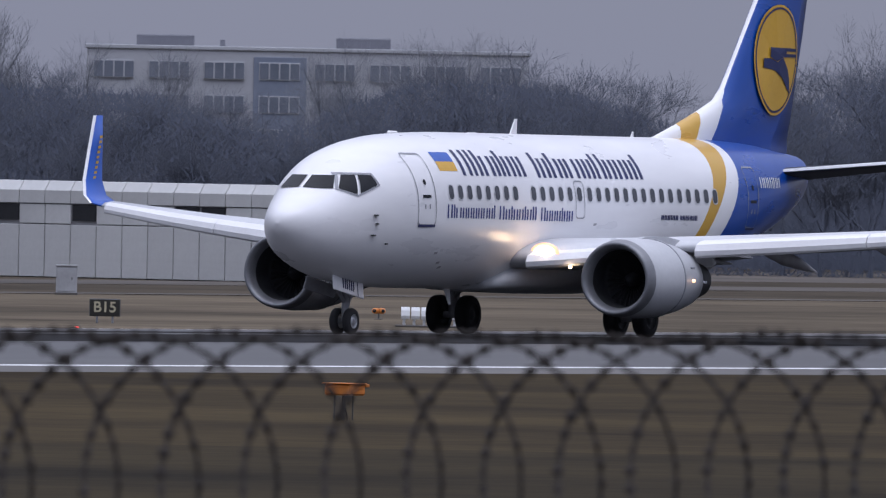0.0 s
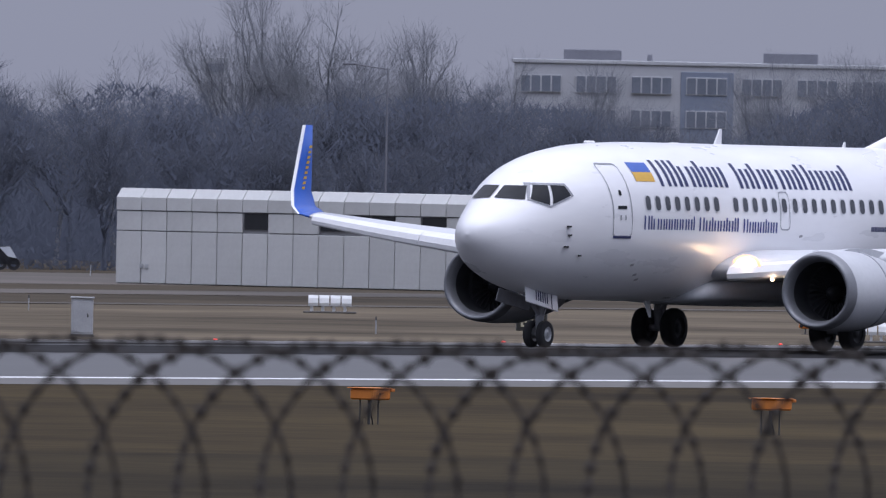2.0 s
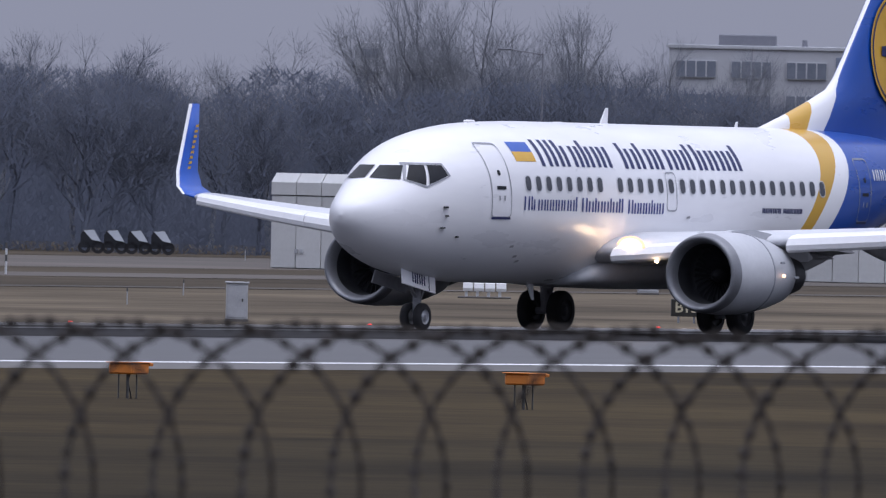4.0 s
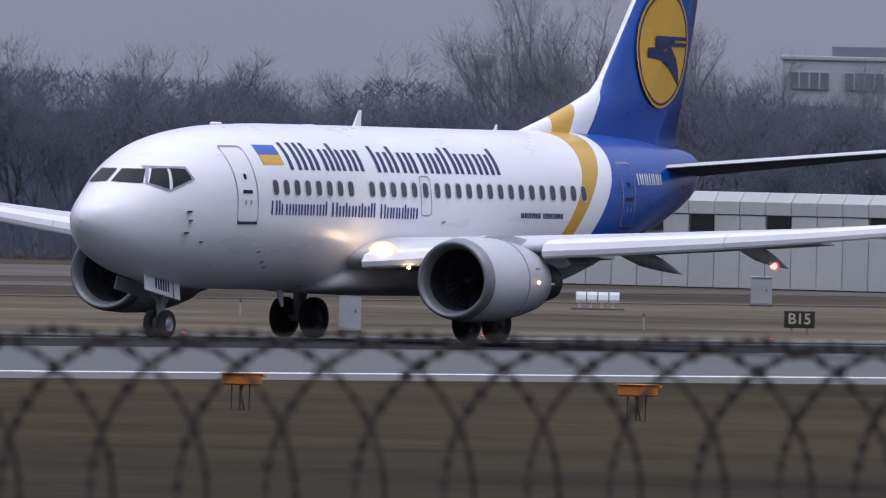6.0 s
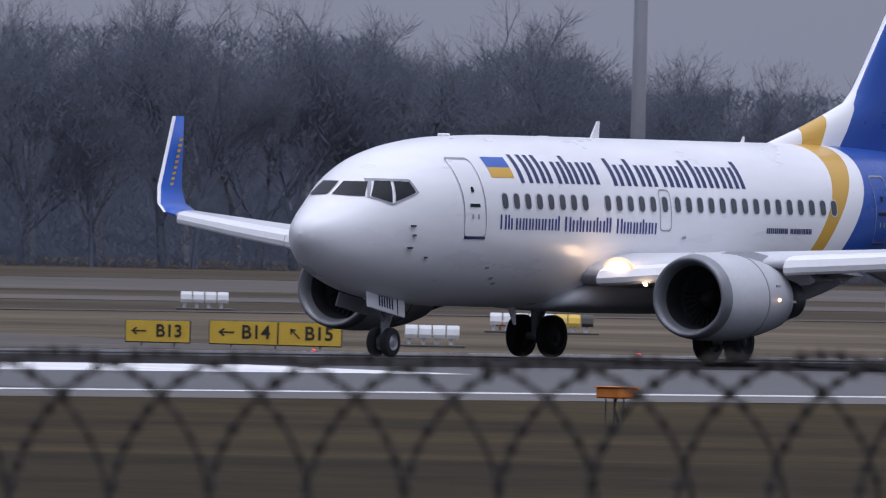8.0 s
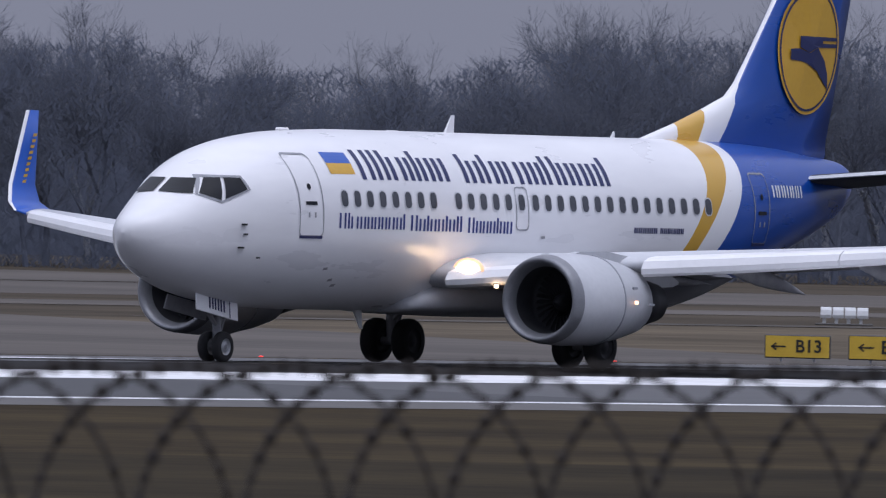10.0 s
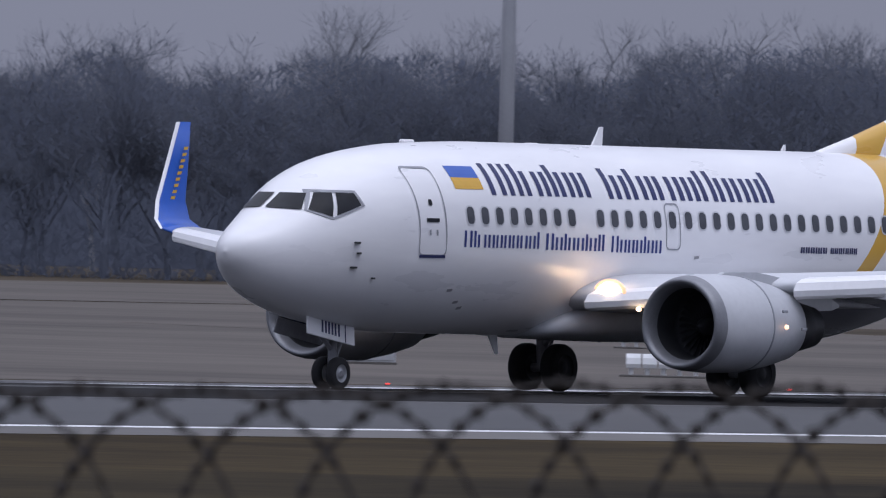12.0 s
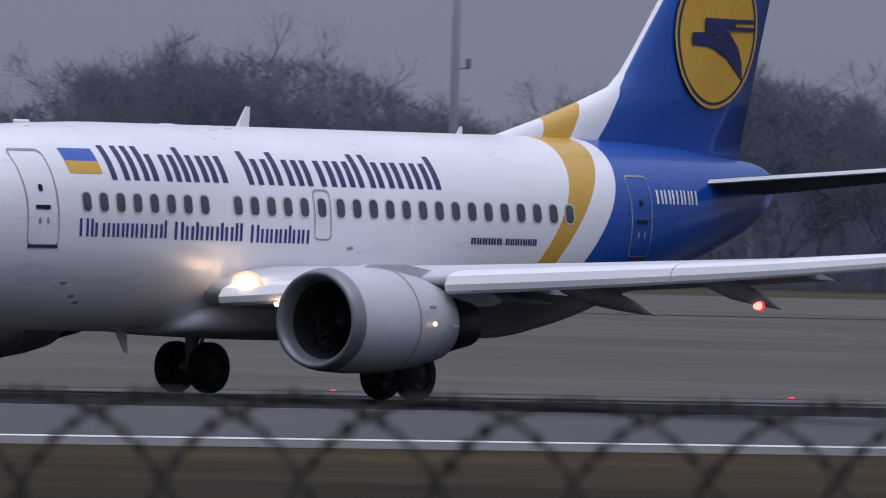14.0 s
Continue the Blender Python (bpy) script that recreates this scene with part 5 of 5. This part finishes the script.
# ---- woods ----


def tree_meshes(seed, height, spread, twigs, width):
    """Bare winter tree: tapered trunk, forking limbs, and a round head of very fine twigs."""
    rnd = random.Random(seed)
    TV, TF, CV, CF = [], [], [], []
    ends = []

    def prism(V, F, a, b, ra, rb, n=3):
        q = (b - a).to_track_quat("Z", "Y")
        o = len(V)
        for c, r in ((a, ra), (b, rb)):
            for k in range(n):
                t = 2 * math.pi * k / n
                V.append(tuple(c + q @ Vector((r * math.cos(t), r * math.sin(t), 0))))
        for k in range(n):
            F.append((o + k, o + (k + 1) % n, o + n + (k + 1) % n, o + n + k))

    def twig(a, d, length, w):
        side = d.cross(Vector((rnd.uniform(-1, 1), rnd.uniform(-1, 1), rnd.uniform(-1, 1)))).normalized() * w
        o = len(CV)
        CV.extend([tuple(a - side), tuple(a + side), tuple(a + d * length)])
        CF.append((o, o + 1, o + 2))

    def grow(a, d, length, r, depth):
        bend = Vector((rnd.gauss(0, 0.14), rnd.gauss(0, 0.14), 0.08))
        mid = a + d * length * 0.5
        d2 = (d + bend).normalized()
        b = mid + d2 * length * 0.5
        if depth >= 3:
            ends.append((mid, d2))
            ends.append((b, d2))
        V, F = (TV, TF) if depth <= 1 else (CV, CF)
        if depth >= 4:
            prism(V, F, a, b, r, r * 0.5)
        else:
            prism(V, F, a, mid, r, r * 0.82, 6 if depth == 0 else 3)
            prism(V, F, mid, b, r * 0.82, r * 0.62, 6 if depth == 0 else 3)
        if depth >= 5:
            return
        for k in range((5, 3, 3, 3, 2)[depth]):
            t = 1.0 if k == 0 else rnd.uniform(0.4, 1.0)
            at_ = a.lerp(mid, t * 2) if t < 0.5 else mid.lerp(b, t * 2 - 1)
            out = Vector((rnd.gauss(0, 1), rnd.gauss(0, 1), 0)).normalized()
            lean = spread * (0.45 if k == 0 else 1.0) * rnd.uniform(0.6, 1.25)
            nd = (d2 + out * lean + Vector((0, 0, 0.10))).normalized()
            grow(at_, nd, length * rnd.uniform(0.62, 0.78), max(0.005, r * (0.64 if k == 0 else 0.46)), depth + 1)

    grow(Vector((0, 0, 0)), Vector((rnd.gauss(0, 0.05), rnd.gauss(0, 0.05), 1)).normalized(), height * 0.30, height * 0.013, 0)
    for _ in range(twigs):
        at_, d = ends[rnd.randrange(len(ends))]
        out = Vector((rnd.gauss(0, 1), rnd.gauss(0, 1), rnd.gauss(0, 1))).normalized()
        td = (d * 0.6 + out * 0.7 + Vector((0, 0, 0.25))).normalized()
        twig(at_ + out * 0.35 * rnd.random(), td, rnd.uniform(0.3, 0.7), width)
    k = height / max(v[2] for v in CV)
    TV = [(x * k, y * k, z * k) for x, y, z in TV]
    CV = [(x * k, y * k, z * k) for x, y, z in CV]
    return TV, TF, CV, CF


# height of the tree line over the field by bearing, in two stretches
TOPS_EAST = [(47, 9.0), (49.3, 7.8), (49.45, 8.9), (49.65, 10.0), (49.9, 10.9), (50.1, 10.2), (50.25, 8.6), (50.46, 7.0), (50.6, 9.0), (50.75, 8.0), (50.85, 8.4), (50.92, 9.9), (51.02, 10.4), (51.19, 10.0), (51.37, 8.0), (51.55, 9.3), (51.69, 8.2),
             (51.95, 9.6), (52.2, 9.3), (52.38, 11.4), (52.6, 9.5), (52.85, 11.0), (53.16, 11.5), (53.4, 10.0), (53.66, 10.7), (53.85, 12.1), (54.03, 12.2), (54.2, 10.9), (54.4, 11.8), (54.68, 11.6), (54.92, 12.3), (55.1, 10.5), (55.4, 11.4), (55.6, 9.5), (55.9, 10.1), (56.06, 9.3)]
TOPS_WEST = [(56.3, 11.1), (56.7, 12.0), (57.1, 12.2), (57.45, 11.9), (57.56, 9.5), (57.7, 11.4), (57.93, 11.0), (57.99, 9.3), (58.26, 9.7), (58.6, 9.4), (58.85, 9.1), (59.07, 7.8), (59.2, 9.4), (59.35, 9.3), (59.46, 7.9), (59.8, 9.0), (60.1, 8.9), (60.3, 8.6), (60.41, 7.6),
             (60.54, 6.8), (60.7, 8.0), (60.88, 9.4), (61.15, 9.6), (61.3, 8.9), (61.53, 7.4), (61.7, 8.2), (61.87, 9.5), (61.97, 10.4), (62.1, 11.3), (64, 9)]
TREE_TOPS = TOPS_EAST + TOPS_WEST
EDGE_OF_WOODS = [(46, 1085), (50, 1090), (53, 1080), (55.5, 1075), (57.4, 1112), (59, 1100), (60.5, 1110), (62, 1120), (65, 1130)]


def tree_top(a):
    return float(np.interp(a, [q[0] for q in TREE_TOPS], [q[1] for q in TREE_TOPS]))


def wood_edge(a):
    return float(np.interp(a, [q[0] for q in EDGE_OF_WOODS], [q[1] for q in EDGE_OF_WOODS]))


def build_woods():
    rnd = random.Random(7)
    dark, pale = [], []
    for k, sp in enumerate((0.62, 0.75, 0.55, 0.85, 0.68, 0.72)):
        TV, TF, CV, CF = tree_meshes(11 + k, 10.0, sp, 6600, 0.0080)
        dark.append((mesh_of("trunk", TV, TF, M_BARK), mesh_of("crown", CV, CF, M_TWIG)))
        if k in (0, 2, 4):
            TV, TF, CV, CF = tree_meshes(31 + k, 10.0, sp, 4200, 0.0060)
            pale.append((mesh_of("trunk", TV, TF, M_HAZEBARK), mesh_of("crown", CV, CF, M_HAZETWIG)))
    lab = "bare winter tree with dense grey twigs in the woods"

    def plant(az, d, h, kind, label, wide):
        x, y = polar(az, d)
        t = thing("bare_tree", label, "tree", pose(x, y, FIELD - 0.05, 0, 0, rnd.uniform(0, 360)), "trees along the woods")
        sc = h / 10.0
        t.scale = (sc * wide, sc * wide, sc)
        part("trunk", kind[0], None, t)
        part("crown", kind[1], None, t)

    for row, (dd, step) in enumerate(((3, 0.20), (16, 0.20), (40, 0.18))):
        az = 47.6 + 0.05 * row
        while az < 63.6:
            a = az + rnd.uniform(-0.05, 0.05)
            h = tree_top(a) * (rnd.uniform(0.66, 0.92), rnd.uniform(0.92, 1.08), rnd.uniform(1.03, 1.15))[row]
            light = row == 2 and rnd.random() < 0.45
            plant(a, wood_edge(a) + dd + rnd.uniform(-3, 3), h + 0.4, rnd.choice(pale if light else dark), "bare tree with fine twigs tinted paler for haze in the woods" if light else lab, rnd.uniform(1.05, 1.4))
            az += step * rnd.uniform(0.75, 1.3)
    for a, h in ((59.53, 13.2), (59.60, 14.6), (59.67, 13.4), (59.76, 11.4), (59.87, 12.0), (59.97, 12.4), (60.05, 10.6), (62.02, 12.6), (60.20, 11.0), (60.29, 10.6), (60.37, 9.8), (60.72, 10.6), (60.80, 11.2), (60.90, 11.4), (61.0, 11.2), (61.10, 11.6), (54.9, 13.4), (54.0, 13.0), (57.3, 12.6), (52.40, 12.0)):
        plant(a, wood_edge(a) + 75, h, rnd.choice(pale), "tall spreading bare tree tinted paler for haze above the woods", rnd.uniform(0.95, 1.15))
    # undergrowth, and a backing sheet for the depth of the wood
    V, F = [], []
    for _ in range(330000):
        a = rnd.uniform(47.4, 63.8)
        d = wood_edge(a) + (rnd.uniform(-3, 8) if rnd.random() < 0.4 else rnd.uniform(5, 70))
        x, y = polar(a, d)
        z0 = FIELD + tree_top(a) * 0.90 * rnd.random() ** 1.15 - 0.3
        ln, w = rnd.uniform(0.2, 0.55), rnd.uniform(0.022, 0.05)
        t = rnd.uniform(0, math.pi)
        lx, ly = rnd.gauss(0, 1.1), rnd.gauss(0, 1.1)
        o = len(V)
        V += [(x - w * math.cos(t), y - w * math.sin(t), z0), (x + w * math.cos(t), y + w * math.sin(t), z0), (x + lx * ln, y + ly * ln, z0 + ln)]
        # face of each spray turned towards the camera
        n1, n2 = -math.sin(t) * ln, math.cos(t) * ln
        F.append((o, o + 2, o + 1) if -n1 * x - n2 * y > 0 else (o, o + 1, o + 2))
    brush = solid("undergrowth", (V, F), M_BRUSH, "tangled undergrowth tinted for haze, filling the winter woods", "undergrowth", "stuff", smooth=True)
    # normals tilted up and towards the eye, so the shading comes out even
    brush.data.normals_split_custom_set_from_vertices([tuple(Vector((-x, -y, 620 + 260 * noise.noise(Vector((x * 0.12, y * 0.12, z * 0.3))))).normalized()) for x, y, z in V])
    # flat sheet added behind, standing in for shaded depth in the low gaps
    V, F = [], []
    n = 300
    for k in range(n + 1):
        a = 46 + 19 * k / n
        x, y = polar(a, 1200)
        V += [(x, y, FIELD - 0.2), (x, y, FIELD + tree_top(a) * (0.68 + 0.10 * noise.noise(Vector((a * 9, 0, 0))) + 0.08 * noise.noise(Vector((a * 31, 3, 0)))))]
        if k:
            F.append((2 * k - 2, 2 * k, 2 * k + 1, 2 * k - 1))
    solid("woods_backing", (V, F), M_BRUSH, "backing sheet standing in for the shaded depth of the woods", "woods", "backdrop")


build_woods()

# ---- perimeter fence with razor wire, between the eye and the field ----
FENCE_Y, COIL_R, COIL_P = 30.0, 0.33, 0.40
COIL_Z = 3.94


def build_fence():
    gz = ground_z(FENCE_Y)
    f = thing("perimeter_fence", "mesh perimeter fence with galvanised posts", "fence")
    top = COIL_Z - COIL_R - 0.02
    for k in range(19):
        x = 22 + 2.5 * k
        part("post", tube((x, FENCE_Y, gz), (x, FENCE_Y, top), 0.03, 0.03, 8), M_GALV, f)
    for z in (top - 0.01, (top + gz) / 2, gz + 0.1):
        part("rail", tube((22, FENCE_Y, z), (67, FENCE_Y, z), 0.012, 0.012, 6), M_GALV, f)
    V, F = [], []
    for k in range(450):
        for sgn in (-1, 1):
            x = 22 + 0.1 * k
            o = len(V)
            dx = sgn * (top - gz - 0.1) * 0.5
            if not 22 <= x + dx <= 67:
                continue
            V += [(x - 0.002, FENCE_Y, gz + 0.1), (x + 0.002, FENCE_Y, gz + 0.1), (x + dx + 0.002, FENCE_Y, top), (x + dx - 0.002, FENCE_Y, top)]
            F.append((o, o + 1, o + 2, o + 3))
    part("wire_mesh", (V, F), M_GALV, f)
    coil = thing("razor_wire", "dark concertina razor wire coiled along the fence top", "razor wire")
    rnd = random.Random(5)
    phase = radians(136)
    V, F = [], []
    BV, BF = [], []
    prev = None
    turns = int(42 / COIL_P)
    steps = turns * 44
    for i in range(steps + 1):
        th = 2 * math.pi * i / 44
        x = 23 + COIL_P * th / (2 * math.pi)
        wob = 0.014 * noise.noise(Vector((x * 1.3, -5, 0))) + 0.02 * noise.noise(Vector((x * 0.35, -9, 4)))
        ang = phase + th
        r = COIL_R + wob
        p = Vector((x + 0.03 * noise.noise(Vector((x * 0.8, 7, -1))), FENCE_Y + r * math.cos(ang), COIL_Z + r * math.sin(ang) + 0.012 * noise.noise(Vector((x * 0.5, 1, 2)))))
        radial = Vector((0, math.cos(ang), math.sin(ang)))
        tang = Vector((COIL_P / (2 * math.pi), -r * math.sin(ang), r * math.cos(ang))).normalized()
        side = tang.cross(radial)
        o = len(V)
        for k in range(4):
            t = math.pi / 2 * k
            V.append(tuple(p + 0.0062 * (radial * math.cos(t) + side * math.sin(t))))
        if prev is not None:
            for k in range(4):
                F.append((prev + k, prev + (k + 1) % 4, o + (k + 1) % 4, o + k))
        prev = o
        b = len(BV)
        n1, n2 = 0.006, 0.019 * rnd.uniform(0.7, 1.2)
        BV += [tuple(p - tang * n2), tuple(p + radial * n2 * 0.8 + side * n1), tuple(p + tang * n2), tuple(p - radial * n2 * 0.8 - side * n1), tuple(p + side * n2 * 0.5), tuple(p - side * n2 * 0.5)]
        BF += [(b, b + 1, b + 4), (b + 1, b + 2, b + 4), (b + 2, b + 3, b + 4), (b + 3, b, b + 4), (b + 1, b, b + 5), (b + 2, b + 1, b + 5), (b + 3, b + 2, b + 5), (b, b + 3, b + 5)]
    part("coil", (V, F), M_WIRE, coil)
    tagged(part("razor_tape", (BV, BF), M_WIRE, coil), kind="stuff")


build_fence()


def motions():
    """The airliner gathers speed along the centreline; distances from its start along the runway."""
    heading = [(0.0, 0.97), (1.0, 0.45), (2.5, -0.05), (5.0, -0.30), (6.5, -0.06), (7.5, 0.03), (10.0, -0.15), (11.5, -0.30), (12.5, -0.18), (13.0, 0.08), (14.0, 0.33)]
    # offsets along the runway that hold the airliner in place in the camera's view
    view_shift = [(0, -0.305), (0.5, 0.151), (1, 0.12), (1.5, 0.149), (2, -0.133), (2.5, -0.146), (2.7, -0.262), (4.8, -0.558), (5, -0.5), (5.5, -0.164), (6, -0.189), (6.5, 0.08), (7, -0.236), (7.5, 0.077), (7.7, 0.025), (9.8, -0.185), (10, -0.183), (10.5, 0.422), (11, -0.108), (11.5, 0.229), (12, -0.342), (12.5, 0.077), (13, -0.353), (13.5, 0.178), (14, -0.188)]
    rows = []
    for k in range(29):
        t = 0.5 * k
        x = 571.608 - 6.30967 * t + 0.268511 * t**2 - 0.082206 * t**3 + 0.00161461 * t**4 + float(np.interp(t, [h[0] for h in view_shift], [h[1] for h in view_shift]))
        turn = float(np.interp(t, [h[0] for h in heading], [h[1] for h in heading]))
        rows.append((t, pose(x, 317.0365, 0.0, 0, 0, turn)))
    walk(AIRLINER, rows)


motions()
